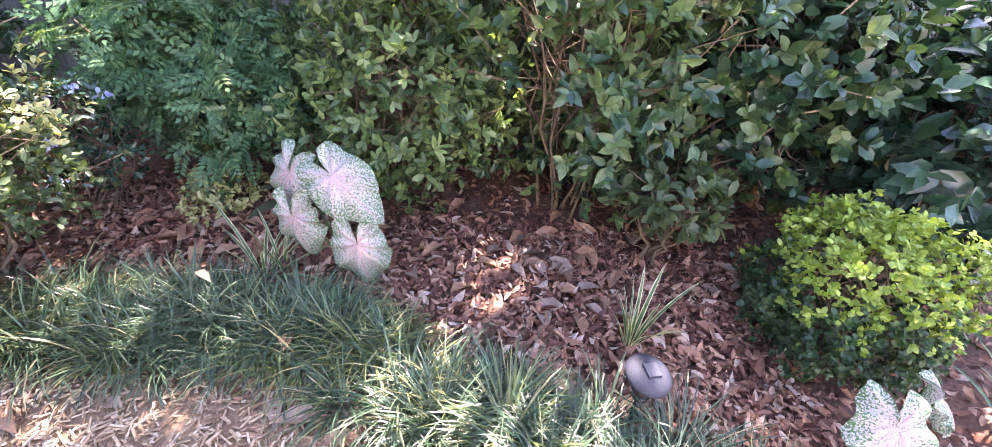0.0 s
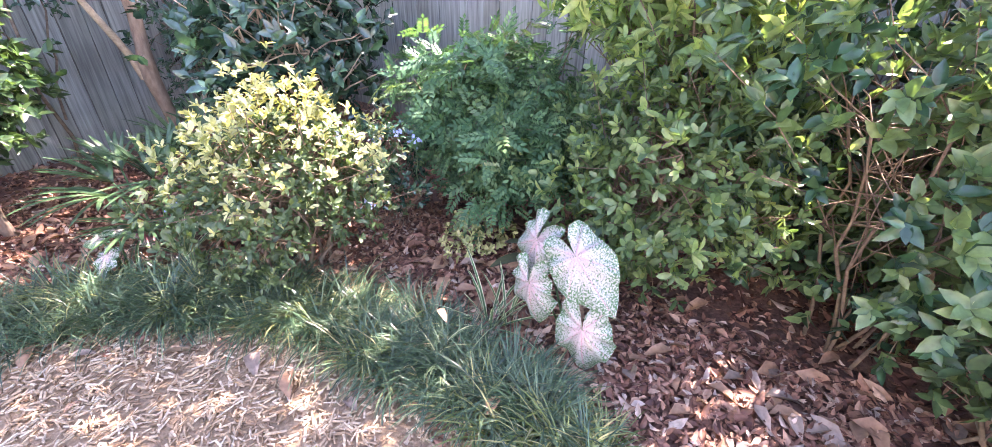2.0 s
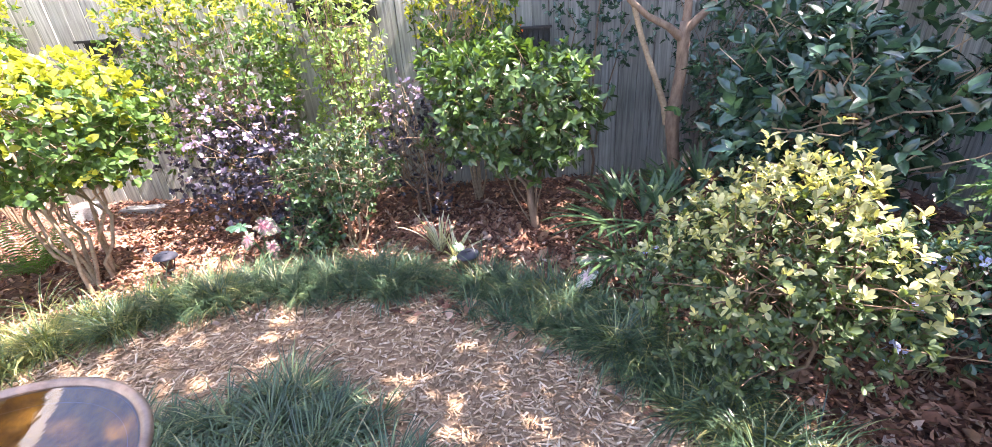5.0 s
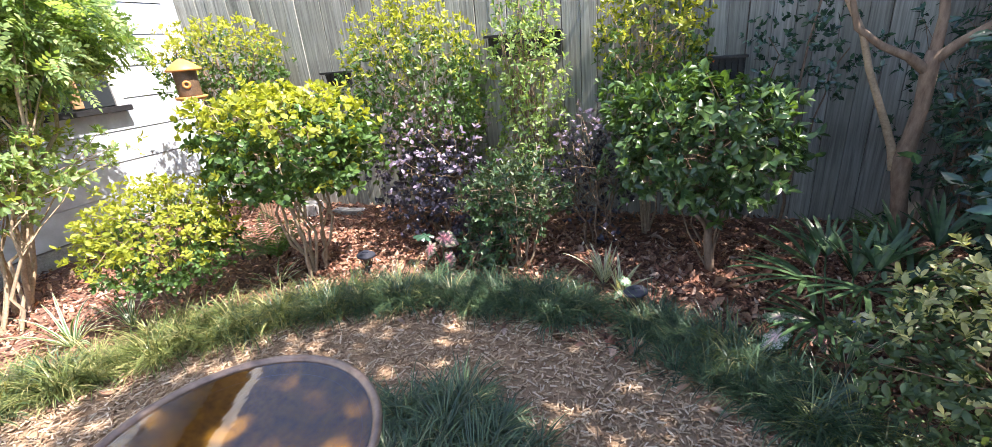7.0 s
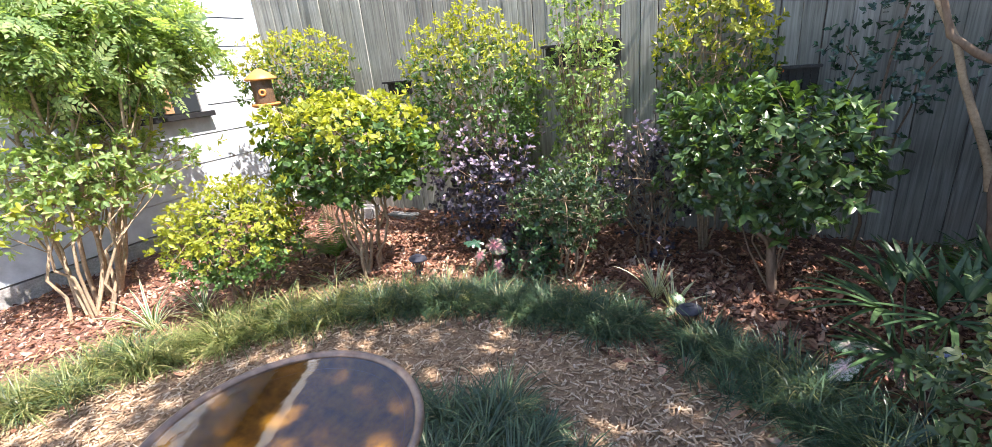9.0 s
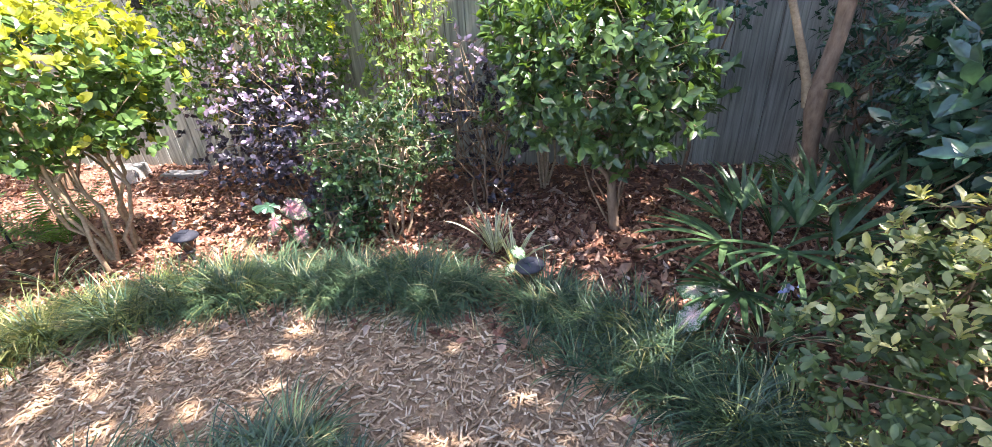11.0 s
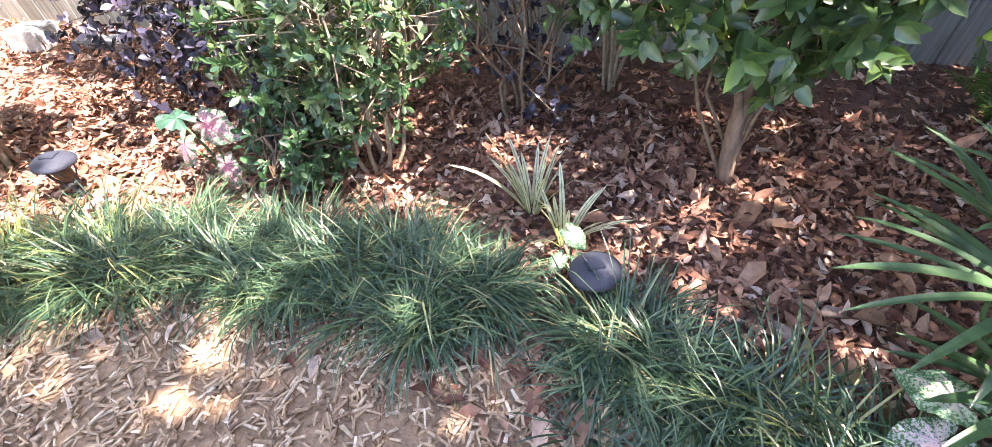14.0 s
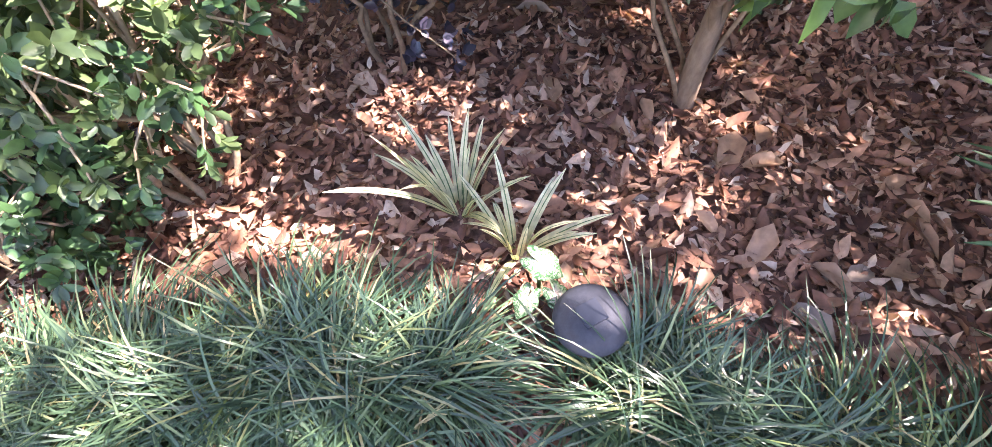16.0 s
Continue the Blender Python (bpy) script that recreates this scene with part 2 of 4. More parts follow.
STAKE = surface("stump_wood", (0.3, 0.16, 0.07), (0.5, 0.3, 0.16), 40, 0.8, 0.4)
FLOWER = surface("orange_petal", (0.7, 0.1, 0.02), (0.8, 0.2, 0.03), 40, 0.5, 0.0)
WATER, _n, _l, _p = mat("water")
_f, _g, _t, _m = node(_n, "Fresnel", IOR=1.9), _n.new("ShaderNodeBsdfGlossy"), _n.new("ShaderNodeBsdfTransparent"), _n.new("ShaderNodeMixShader")
_g.inputs["Roughness"].default_value = 0.015
_t.inputs[0].default_value = (0.9, 0.84, 0.7, 1)
_w = node(_n, "TexNoise", Scale=14.0, Detail=2.0)
_b = node(_n, "Bump", Strength=0.05, Distance=0.004)
_l.new(_w.outputs[0], _b.inputs["Height"])
_l.new(_b.outputs[0], _g.inputs["Normal"])
for _a, _c in ((_f.outputs[0], 0), (_t.outputs[0], 1), (_g.outputs[0], 2)):
    _l.new(_a, _m.inputs[_c])
_l.new(_m.outputs[0], _n["Material Output"].inputs[0])
GLASS, _n, _l, _p = mat("window_glass")
_p.inputs["Base Color"].default_value = (0.03, 0.035, 0.04, 1)
_p.inputs["Roughness"].default_value = 0.04

# ---- building blocks ----
rng = np.random.default_rng(7)


def meshed(name, V, F, mats, idx=None, smooth=True, uv=None):
    me = bpy.data.meshes.new(name)
    me.from_pydata([tuple(v) for v in np.asarray(V, float)] if not isinstance(V, list) else V, [], F)
    for m in (mats if isinstance(mats, (list, tuple)) else [mats]):
        me.materials.append(m)
    if idx is not None:
        me.polygons.foreach_set("material_index", np.asarray(idx, np.int32))
    if smooth:
        me.polygons.foreach_set("use_smooth", np.ones(len(me.polygons), bool))
    if uv is not None:
        lay = me.uv_layers.new(name="UVMap")
        li = np.zeros(len(me.loops), np.int32)
        me.loops.foreach_get("vertex_index", li)
        lay.data.foreach_set("uv", np.asarray(uv, np.float32)[li].ravel())
    me.update()
    return me


def part(name, bm, material, parent=None, label="", idx=None):
    """One mesh object, from a bmesh, a mesh or (verts, faces), under a thing or a part."""
    if isinstance(bm, bmesh.types.BMesh):
        me = bpy.data.meshes.new(name)
        bm.to_mesh(me)
        bm.free()
        me.materials.append(material)
    elif isinstance(bm, tuple):
        me = meshed(name, bm[0], bm[1], material, idx)
    else:
        me = bm
    ob = new(name, me)
    if parent is not None:
        ob.parent = parent
    if label:
        ob["label"] = label
    return ob


def thing(name, at, label, category, group="", kind=""):
    e = new(name)
    e.empty_display_size = 0.1
    e.location = at
    return tagged(e, label, category, group, kind)


def box_bm(sx, sy, sz, at=(0, 0, 0), bevel=0.0):
    bm = bmesh.new()
    bmesh.ops.create_cube(bm, size=1, matrix=Matrix.Translation(at) @ Matrix.Diagonal((sx, sy, sz, 1)))
    if bevel:
        bmesh.ops.bevel(bm, geom=bm.edges[:], offset=bevel, segments=2, affect="EDGES")
    return bm


def lathe(profile, seg=48, at=(0, 0, 0)):
    V, F = [], []
    for r, z in profile:
        for i in range(seg):
            a = 2 * math.pi * i / seg
            V.append((at[0] + r * math.cos(a), at[1] + r * math.sin(a), at[2] + z))
    for j in range(len(profile) - 1):
        for i in range(seg):
            k = (i + 1) % seg
            F.append((j * seg + i, j * seg + k, (j + 1) * seg + k, (j + 1) * seg + i))
    return V, F


def tubes(lines, sides=6):
    """Tapered round limbs, each a list of (point, radius)."""
    V, F = [], []
    for line in lines:
        base = len(V)
        pts = [Vector(p) for p, _ in line]
        for i, (p, r) in enumerate(line):
            d = (pts[min(i + 1, len(pts) - 1)] - pts[max(i - 1, 0)]).normalized()
            x = d.orthogonal().normalized() if i == 0 else (x - d * x.dot(d)).normalized()
            y = d.cross(x)
            for k in range(sides):
                a = 2 * math.pi * k / sides
                V.append(tuple(pts[i] + x * (r * math.cos(a)) + y * (r * math.sin(a))))
        for i in range(len(line) - 1):
            for k in range(sides):
                q = (k + 1) % sides
                F.append((base + i * sides + k, base + i * sides + q, base + (i + 1) * sides + q, base + (i + 1) * sides + k))
        F.append(tuple(base + (len(line) - 1) * sides + k for k in range(sides)))
    return V, F


def limb(a, b, r0, r1, wob=0.02, n=6):
    """A slightly crooked line from a to b."""
    a, b = np.array(a, float), np.array(b, float)
    out = []
    for i in range(n + 1):
        s = i / n
        p = a + (b - a) * s + rng.normal(0, wob, 3) * math.sin(math.pi * s)
        out.append((tuple(p), r0 + (r1 - r0) * s))
    return out


def leaf_shape(kind):
    """A folded, bowed leaf of length 1 along y."""
    w, belly, fold, bow = {"oval": (0.24, 0.45, 0.10, 0.10), "lance": (0.15, 0.4, 0.05, 0.16), "spoon": (0.22, 0.62, 0.08, 0.08), "round": (0.31, 0.5, 0.08, 0.08),
                           "litter": (0.22, 0.45, 0.16, 0.25)}[kind]
    y1, y2 = belly * 0.72, min(belly * 1.5, 0.82)
    b = lambda y: -bow * y * y
    V = [(0, 0, 0), (-w, y1, fold + b(y1)), (-w * 0.78, y2, fold * 0.8 + b(y2)), (0, 1, b(1)), (w * 0.78, y2, fold * 0.8 + b(y2)), (w, y1, fold + b(y1)), (0, y1, b(y1)), (0, y2, b(y2))]
    F = [(0, 6, 1), (6, 7, 2, 1), (7, 3, 2), (0, 5, 6), (5, 4, 7, 6), (4, 3, 7)]
    return np.array(V), F


def spray_shape(pairs=5, leaflet=0.34, width=0.085, spread=58):
    """A feathery compound leaf of length 1 along y."""
    V, F = [], []
    for i in range(pairs * 2 + 1):
        s = 0.18 + 0.72 * (i // 2) / pairs
        side = 0 if i == pairs * 2 else (1 if i % 2 else -1)
        a = radians(spread) * side
        d = np.array([math.sin(a), math.cos(a), -0.15])
        q = np.array([math.cos(a), -math.sin(a), 0])
        o = np.array([0, s, -0.25 * s * s])
        ll = leaflet * (1 - 0.35 * s)
        k = len(V)
        V += [o, o + d * ll * 0.45 - q * width + (0, 0, 0.03), o + d * ll, o + d * ll * 0.45 + q * width + (0, 0, 0.03)]
        F += [(k, k + 3, k + 2, k + 1)]
    return np.array(V), F


SHAPES = {k: leaf_shape(k) for k in ("oval", "lance", "spoon", "round", "litter")}
SHAPES["spray"] = spray_shape(5, 0.36, 0.066, 52)


def unit(a):
    return a / np.maximum(np.linalg.norm(a, axis=1, keepdims=True), 1e-9)


def scatter(shape, P, D, N, S):
    """Copies of a shape at P, along D, facing N, of size S, as verts and faces."""
    V0, F0 = SHAPES[shape]
    Y = unit(D)
    X = unit(np.cross(Y, N))
    Z = np.cross(X, Y)
    V = P[:, None, :] + S[:, None, None] * (V0[None, :, 0:1] * X[:, None, :] + V0[None, :, 1:2] * Y[:, None, :] + V0[None, :, 2:3] * Z[:, None, :])
    k = len(V0)
    F = [tuple(i * k + j for j in f) for i in range(len(P)) for f in F0]
    return V.reshape(-1, 3), F, len(F0)


def crown(center, radii, tips, whorl, size, shape, mats, boxy=2.0, hollow=0.45, lump=0.16, up=0.5, new_from=2.0, new_share=0.0, droop=0.0, cull=None):
    """Leaves in whorls round twig tips through the outer part of a crown. mats: old leaves and new growth."""
    c, r = np.array(center), np.array(radii)
    u = unit(rng.normal(size=(tips, 3)))
    k = (np.abs(u) ** boxy).sum(1) ** (-1 / boxy)
    seeds = rng.uniform(0, 50, 3)
    lumps = np.array([noise.noise(Vector(tuple(d * 2.2 + seeds))) + 0.5 * noise.noise(Vector(tuple(d * 5.5 + seeds))) for d in u])
    rad = k * (1 + lump * 1.6 * lumps) * (hollow + (1 - hollow) * rng.random(tips) ** 0.45)
    T = c + u * rad[:, None] * r
    keep = T[:, 2] > 0.03
    if cull is not None:
        keep &= cull(T)
    T, u, rad = T[keep], u[keep], rad[keep]
    n = len(T)
    A = unit(u / r * r.mean() + np.array([0, 0, up]) + rng.normal(0, 0.45, (n, 3)))
    P = np.repeat(T, whorl, 0)
    AX = np.repeat(A, whorl, 0)
    m = len(P)
    side = unit(np.cross(AX, rng.normal(size=(m, 3))))
    ang = rng.uniform(0.5, 1.35, m)[:, None]
    D = AX * np.cos(ang) + side * np.sin(ang) + np.array([0, 0, -droop])
    N = AX + rng.normal(0, 0.25, (m, 3)) + np.array([0, 0, 0.25])
    S = size * rng.uniform(0.55, 1.2, m)
    P = P - AX * (rng.random((m, 1)) * size * 0.7)
    V, F, per = scatter(shape, P, D, N, S)
    rel = (T[:, 2] - c[2]) / r[2]
    out = rad > 0.7
    fresh = (rel + rng.normal(0, 0.22, n) > new_from) & out | (rng.random(n) < new_share) & out
    idx = np.repeat(np.repeat(fresh.astype(int), whorl), per)
    return (V, F), idx, T


def shrub(name, at, center, radii, label, leaf, size, tips, mats, shape="oval", whorl=6, stems=6, stem_r=0.009, stem_mat=None, twigs=60, spread=0.06, **kw):
    t = thing(name, (at[0], at[1], 0), label, "shrub")
    o = np.array([at[0], at[1], 0.0])
    mesh, idx, T = crown(np.array(center) - o, radii, tips, whorl, size, shape, mats, **kw)
    part("crown", mesh, mats, t, leaf, idx)
    c, r = np.array(center) - o, np.array(radii)
    lines, ends = [], []
    for i in range(stems):
        a = 2 * math.pi * (i + rng.random()) / stems
        b = np.array([math.cos(a) * spread * rng.random(), math.sin(a) * spread * rng.random(), -0.02])
        e = c + r * np.array([math.cos(a) * 0.5, math.sin(a) * 0.5, rng.uniform(-0.3, 0.4)])
        lines.append(limb(b, e, stem_r, stem_r * 0.5, 0.03))
        ends.append(lines[-1])
    for q in T[rng.choice(len(T), min(twigs, len(T)), False)]:
        l = ends[rng.integers(len(ends))]
        p = l[rng.integers(3, len(l))][0]
        lines.append(limb(p, q, stem_r * 0.4, stem_r * 0.2, 0.015, 3))
    for l in ends:
        part("stem", tubes([l], 6), stem_mat or TWIG, t)
    part("twig_tangle", tubes(lines[len(ends):], 4), stem_mat or TWIG, t)["kind"] = "stuff"
    return t


def blades(P, az, L, W, tilt, bend, segs=5, margin=0.0):
    """Arching ribbons from P. tilt, bend: start angle off the vertical and how much it grows. margin: share of pale edge."""
    n = len(P)
    s = np.linspace(0, 1, segs + 1)
    phi = tilt[:, None] + bend[:, None] * s[None, :] ** 1.3
    st = (L / segs)[:, None]
    h = np.concatenate([np.zeros((n, 1)), np.cumsum(np.sin(phi[:, :-1]) * st, 1)], 1)
    z = np.concatenate([np.zeros((n, 1)), np.cumsum(np.cos(phi[:, :-1]) * st, 1)], 1)
    d = np.stack([np.cos(az), np.sin(az)], 1)
    q = np.stack([-np.sin(az), np.cos(az)], 1)
    w = W[:, None] * np.clip(np.minimum(0.55 + 2.2 * s, 1.0), 0, 1)[None, :] * np.sqrt(np.maximum(1 - s ** 2.4, 0.004))[None, :]
    C = np.zeros((n, segs + 1, 3))
    C[:, :, 0] = P[:, 0:1] + d[:, 0:1] * h
    C[:, :, 1] = P[:, 1:2] + d[:, 1:2] * h
    C[:, :, 2] = np.maximum(P[:, 2:3] + z, 0.004)
    cols = (-1, -1 + margin, 1 - margin, 1) if margin else (-1, 1)
    V = np.zeros((n, segs + 1, len(cols), 3))
    for j, cc in enumerate(cols):
        V[:, :, j] = C
        V[:, :, j, 0] += q[:, 0:1] * w * cc * 0.5
        V[:, :, j, 1] += q[:, 1:2] * w * cc * 0.5
        if margin and abs(cc) == 1:
            V[:, :, j, 2] += w * 0.12
    m = len(cols)
    F, idx = [], []
    per = (segs + 1) * m
    for i in range(n):
        for a in range(segs):
            for j in range(m - 1):
                k = i * per + a * m + j
                F.append((k, k + 1, k + m + 1, k + m))
                idx.append(1 if margin and j != 1 else 0)
    return (V.reshape(-1, 3), F), idx


def join(meshes):
    V, F, k = [], [], 0
    for v, f in meshes:
        v = np.asarray(v, float)
        V.append(v)
        F += [tuple(i + k for i in q) for q in f]
        k += len(v)
    return np.concatenate(V), F


# ---- ground, path and border ----
BORDER = [(-2.9, -1.2), (-2.85, -0.3), (-2.7, 0.45), (-2.4, 1.15), (-1.9, 1.78), (-1.45, 2.12), (-1.1, 2.33), (-0.65, 2.43), (-0.25, 2.4), (0.15, 2.33), (0.48, 2.22),
          (0.78, 2.05), (1.05, 1.78), (1.28, 1.42), (1.41, 1.05), (1.45, 0.72), (1.44, 0.4), (1.35, 0.12), (1.2, -0.15), (1.1, -0.45), (1.02, -0.8)]


def smooth_line(pts, n):
    """n points along a smooth curve through pts, evenly spaced, and its sideways normals."""
    p = np.array(pts, float)
    fine = []
    for i in range(len(p) - 1):
        a, b, c, d = p[max(i - 1, 0)], p[i], p[i + 1], p[min(i + 2, len(p) - 1)]
        for s in np.linspace(0, 1, 20, endpoint=False):
            fine.append(0.5 * (2 * b + (c - a) * s + (2 * a - 5 * b + 4 * c - d) * s * s + (3 * b - a - 3 * c + d) * s ** 3))
    fine = np.array(fine + [p[-1]])
    cum = np.concatenate([[0], np.cumsum(np.linalg.norm(np.diff(fine, axis=0), axis=1))])
    at = np.linspace(0, cum[-1], n)
    out = np.stack([np.interp(at, cum, fine[:, 0]), np.interp(at, cum, fine[:, 1])], 1)
    g = np.gradient(out, axis=0)
    g /= np.linalg.norm(g, axis=1, keepdims=True)
    return out, np.stack([-g[:, 1], g[:, 0]], 1)


LINE, SIDE = smooth_line(BORDER, 120)
POLY = np.concatenate([LINE, [(0.9, -3.5), (-3.2, -3.5)]])


def inside(P):
    x, y = P[:, 0], P[:, 1]
    r = np.zeros(len(P), bool)
    j = len(POLY) - 1
    for i in range(len(POLY)):
        xi, yi = POLY[i]
        xj, yj = POLY[j]
        hit = ((yi > y) != (yj > y)) & (x < (xj - xi) * (y - yi) / (yj - yi + 1e-12) + xi)
        r ^= hit
        j = i
    return r


bm = bmesh.new()
bmesh.ops.create_grid(bm, x_segments=60, y_segments=60, size=60)
for v in bm.verts:
    v.co.z = -0.012
tagged(part("ground", bm, SOIL), "dark brown mulched garden soil", "ground", kind="structure")
bm = bmesh.new()
bm.faces.new([bm.verts.new((x, y, 0.0)) for x, y in POLY])
bmesh.ops.triangulate(bm, faces=bm.faces[:])
tagged(part("path", bm, PATHBED), "garden path of tan shredded wood chips", "path", kind="structure")

# chips on the path
n = 60000
P = np.stack([rng.uniform(-3.0, 1.5, n), rng.uniform(-1.6, 2.5, n), np.zeros(n)], 1)
P = P[inside(P)]
n = len(P)
L, W, T = rng.gamma(4, 0.0062, n) + 0.01, rng.uniform(0.005, 0.0125, n), rng.uniform(0.002, 0.005, n)
yaw, pitch = rng.uniform(0, 2 * math.pi, n), rng.normal(0, 0.13, n)
ax = np.stack([np.cos(yaw) * np.cos(pitch), np.sin(yaw) * np.cos(pitch), np.sin(pitch)], 1)
ay = np.stack([-np.sin(yaw), np.cos(yaw), rng.normal(0, 0.2, n)], 1)
az3 = np.cross(ax, ay)
P[:, 2] = 0.004 + rng.random(n) * 0.012
corners = []
for sx, sy, sz in ((-1, -.8, 0), (1, -.5, 0), (1, .6, 0), (-1, .9, 0), (-.9, -.6, 1), (.92, -.4, 1), (.9, .5, 1), (-.92, .6, 1)):
    corners.append(P + ax * (sx * L / 2)[:, None] + ay * (sy * W / 2)[:, None] + az3 * (sz * T)[:, None])
V = np.stack(corners, 1).reshape(-1, 3)
F = [tuple(i * 8 + j for j in f) for i in range(n) for f in ((4, 5, 6, 7), (0, 1, 5, 4), (1, 2, 6, 5), (2, 3, 7, 6), (3, 0, 4, 7))]
tagged(new("wood_chips", meshed("wood_chips", V, F, CHIPS, smooth=False)), "loose tan wood chips covering the path", "wood chips", kind="stuff")

# litter in the beds
n = 140000
near = rng.random(n) < 0.6
P = np.stack([np.where(near, rng.uniform(-2.2, 2.3, n), rng.uniform(-4.25, 3.35, n)), np.where(near, rng.uniform(-1.2, 3.5, n), rng.uniform(-2.3, 4.0, n)), np.zeros(n)], 1)
edge = np.min(np.linalg.norm(P[:, None, :2] - LINE[None, ::4], axis=2), 1)
P = P[(~inside(P)) | (edge < 0.13) | ((edge < 0.25) & (rng.random(n) < 0.12))]
n = len(P)
D = np.stack([rng.normal(size=n), rng.normal(size=n), rng.normal(0, 0.22, n)], 1)
N = np.stack([rng.normal(0, 0.35, n), rng.normal(0, 0.35, n), np.where(rng.random(n) < 0.5, 1.0, -1.0)], 1)
S = rng.gamma(3, 0.0078, n) + 0.014
P[:, 2] = 0.004 + rng.random(n) * 0.02
V, F, _ = scatter("litter", P, D, N, S)
V[:, 2] = np.maximum(V[:, 2], -0.006)
tagged(new("leaf_litter", meshed("leaf_litter", V, F, LITTER)), "reddish-brown bark mulch and dead leaves over the bed", "leaf litter", kind="stuff")


def grass(name, centers, per, length, width, mats, label, lean=None):
    P, az, Ls, ti, be = [], [], [], [], []
    for (x, y) in centers:
        k = int(per * rng.uniform(0.7, 1.3))
        main = rng.uniform(0, 2 * math.pi)
        a = rng.uniform(0, 2 * math.pi, k)
        r = rng.random(k) * 0.055
        g = length * rng.uniform(0.55, 1.2)
        P.append(np.stack([x + np.cos(a) * r, y + np.sin(a) * r, np.zeros(k)], 1))
        az.append(a + rng.normal(0, 0.5, k) + 0.35 * np.sin(main - a))
        Ls.append(g * rng.uniform(0.55, 1.15, k))
        ti.append(rng.uniform(0.15, 0.95, k))
        be.append(rng.uniform(0.9, 2.5, k))
    P, az, Ls, ti, be = map(np.concatenate, (P, az, Ls, ti, be))
    mesh, _ = blades(P, az, Ls, np.full(len(P), width) * rng.uniform(0.7, 1.25, len(P)), ti, be, 5)
    ob = part(name, mesh, mats)
    return tagged(ob, label, "grass", kind="stuff")


cs, dry = [], []
for i in range(len(LINE)):
    for k in range(4):
        p = LINE[i] + SIDE[i] * rng.uniform(-0.1, 0.14) + rng.normal(0, 0.03, 2)
        if math.hypot(p[0] - 0.16, p[1] - 2.22) < 0.17:      # trodden thin at the path's edge
            continue
        # towards -x ever more tufts take the dry colour with painted sunlight
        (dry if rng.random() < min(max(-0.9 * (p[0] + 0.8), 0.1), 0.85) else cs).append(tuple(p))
grass("border_grass", cs, 104, 0.24, 0.0043, GRASS, "dark green clipped mondo grass edging the path")
grass("sunny_border_grass", dry, 80, 0.25, 0.0048, GRASS_DRY_LIT, "dry yellowish mondo grass with sunlight in its colour at the border's end")
isl = []
while len(isl) < 200:
    a, r = rng.uniform(0, 2 * math.pi), math.sqrt(rng.uniform(0.05, 1)) * 0.66
    if r > 0.16:
        isl.append((-0.33 + math.cos(a) * r, 0.98 + math.sin(a) * r))
grass("island_grass", isl, 75, 0.24, 0.005, GRASS, "green grass tufts round the bird bath")

# ---- house wall ----
house = thing("house", (-4.3, 1.0, 0), "pale blue-grey lap-sided house gable with a window", "house", kind="structure")
RIDGE_Y, RIDGE_Z, PITCH = -1.9, 5.55, 0.53      # the gable's peak and its slope


def prism(outline, x0, x1):
    """A slab with that outline in y and z, from x0 to x1."""
    bm = bmesh.new()
    front = [bm.verts.new((x1, y, z)) for y, z in outline]
    back = [bm.verts.new((x0, y, z)) for y, z in outline]
    bm.faces.new(front)
    bm.faces.new(back[::-1])
    for i in range(len(front)):
        j = (i + 1) % len(front)
        bm.faces.new((front[j], front[i], back[i], back[j]))
    bmesh.ops.recalc_face_normals(bm, faces=bm.faces[:])
    return bm


def rake_z(y):
    return RIDGE_Z - PITCH * abs(y - RIDGE_Y)


part("wall", prism([(-6.9, 0), (3.05, 0), (3.05, rake_z(3.05) - 0.1), (RIDGE_Y, RIDGE_Z - 0.1), (-6.9, rake_z(-6.9) - 0.1)], -0.24, -0.042), SIDING, house)
for i in range(18):
    z0 = 0.15 + i * 0.275
    half = min(4.95, (RIDGE_Z - 0.12 - z0 - 0.272) / PITCH)
    if half > 0.15:
        lap = bmesh.new()
        y0, y1 = max(RIDGE_Y - half, -6.85), min(RIDGE_Y + half, 3.05)
        vs = [lap.verts.new((x, y, z0 + z)) for y in (y0, y1) for x, z in ((-0.04, 0), (0.012, 0.004), (0.004, 0.272), (-0.04, 0.272))]
        for f in ((0, 1, 2, 3), (7, 6, 5, 4), (1, 5, 6, 2), (0, 4, 5, 1), (3, 2, 6, 7)):
            lap.faces.new([vs[k] for k in f])
        part("siding_board", lap, SIDING, house)
part("foundation", box_bm(0.06, 9.85, 0.16, (-0.01, -1.92, 0.06)), CONCRETE, house)
part("corner_trim", box_bm(0.05, 0.1, 2.7, (0.02, 2.98, 1.35), 0.004), WHITE, house)
for sy in (1, -1):
    ye = RIDGE_Y + sy * 5.3
    ze = rake_z(ye)
    part("soffit", prism([(RIDGE_Y, RIDGE_Z - 0.12), (ye, ze - 0.12), (ye, ze - 0.09), (RIDGE_Y, RIDGE_Z - 0.09)], -0.04, 0.36), STAKE, house, "dark stained boards under the roof's edge")
    part("rake_trim", prism([(RIDGE_Y, RIDGE_Z - 0.14), (ye, ze - 0.14), (ye, ze + 0.01), (RIDGE_Y, RIDGE_Z + 0.01)], 0.362, 0.39), WHITE, house, "white painted board along the gable's edge")
    part("roof", prism([(RIDGE_Y, RIDGE_Z - 0.085), (ye, ze - 0.085), (ye, ze), (RIDGE_Y, RIDGE_Z)], -3.0, 0.36), ROOF, house)
part("wood_trim", box_bm(0.045, 0.075, 0.78, (0.06, 1.86, 1.60), 0.004), STAKE, house, "orange-brown wooden board beside the window")
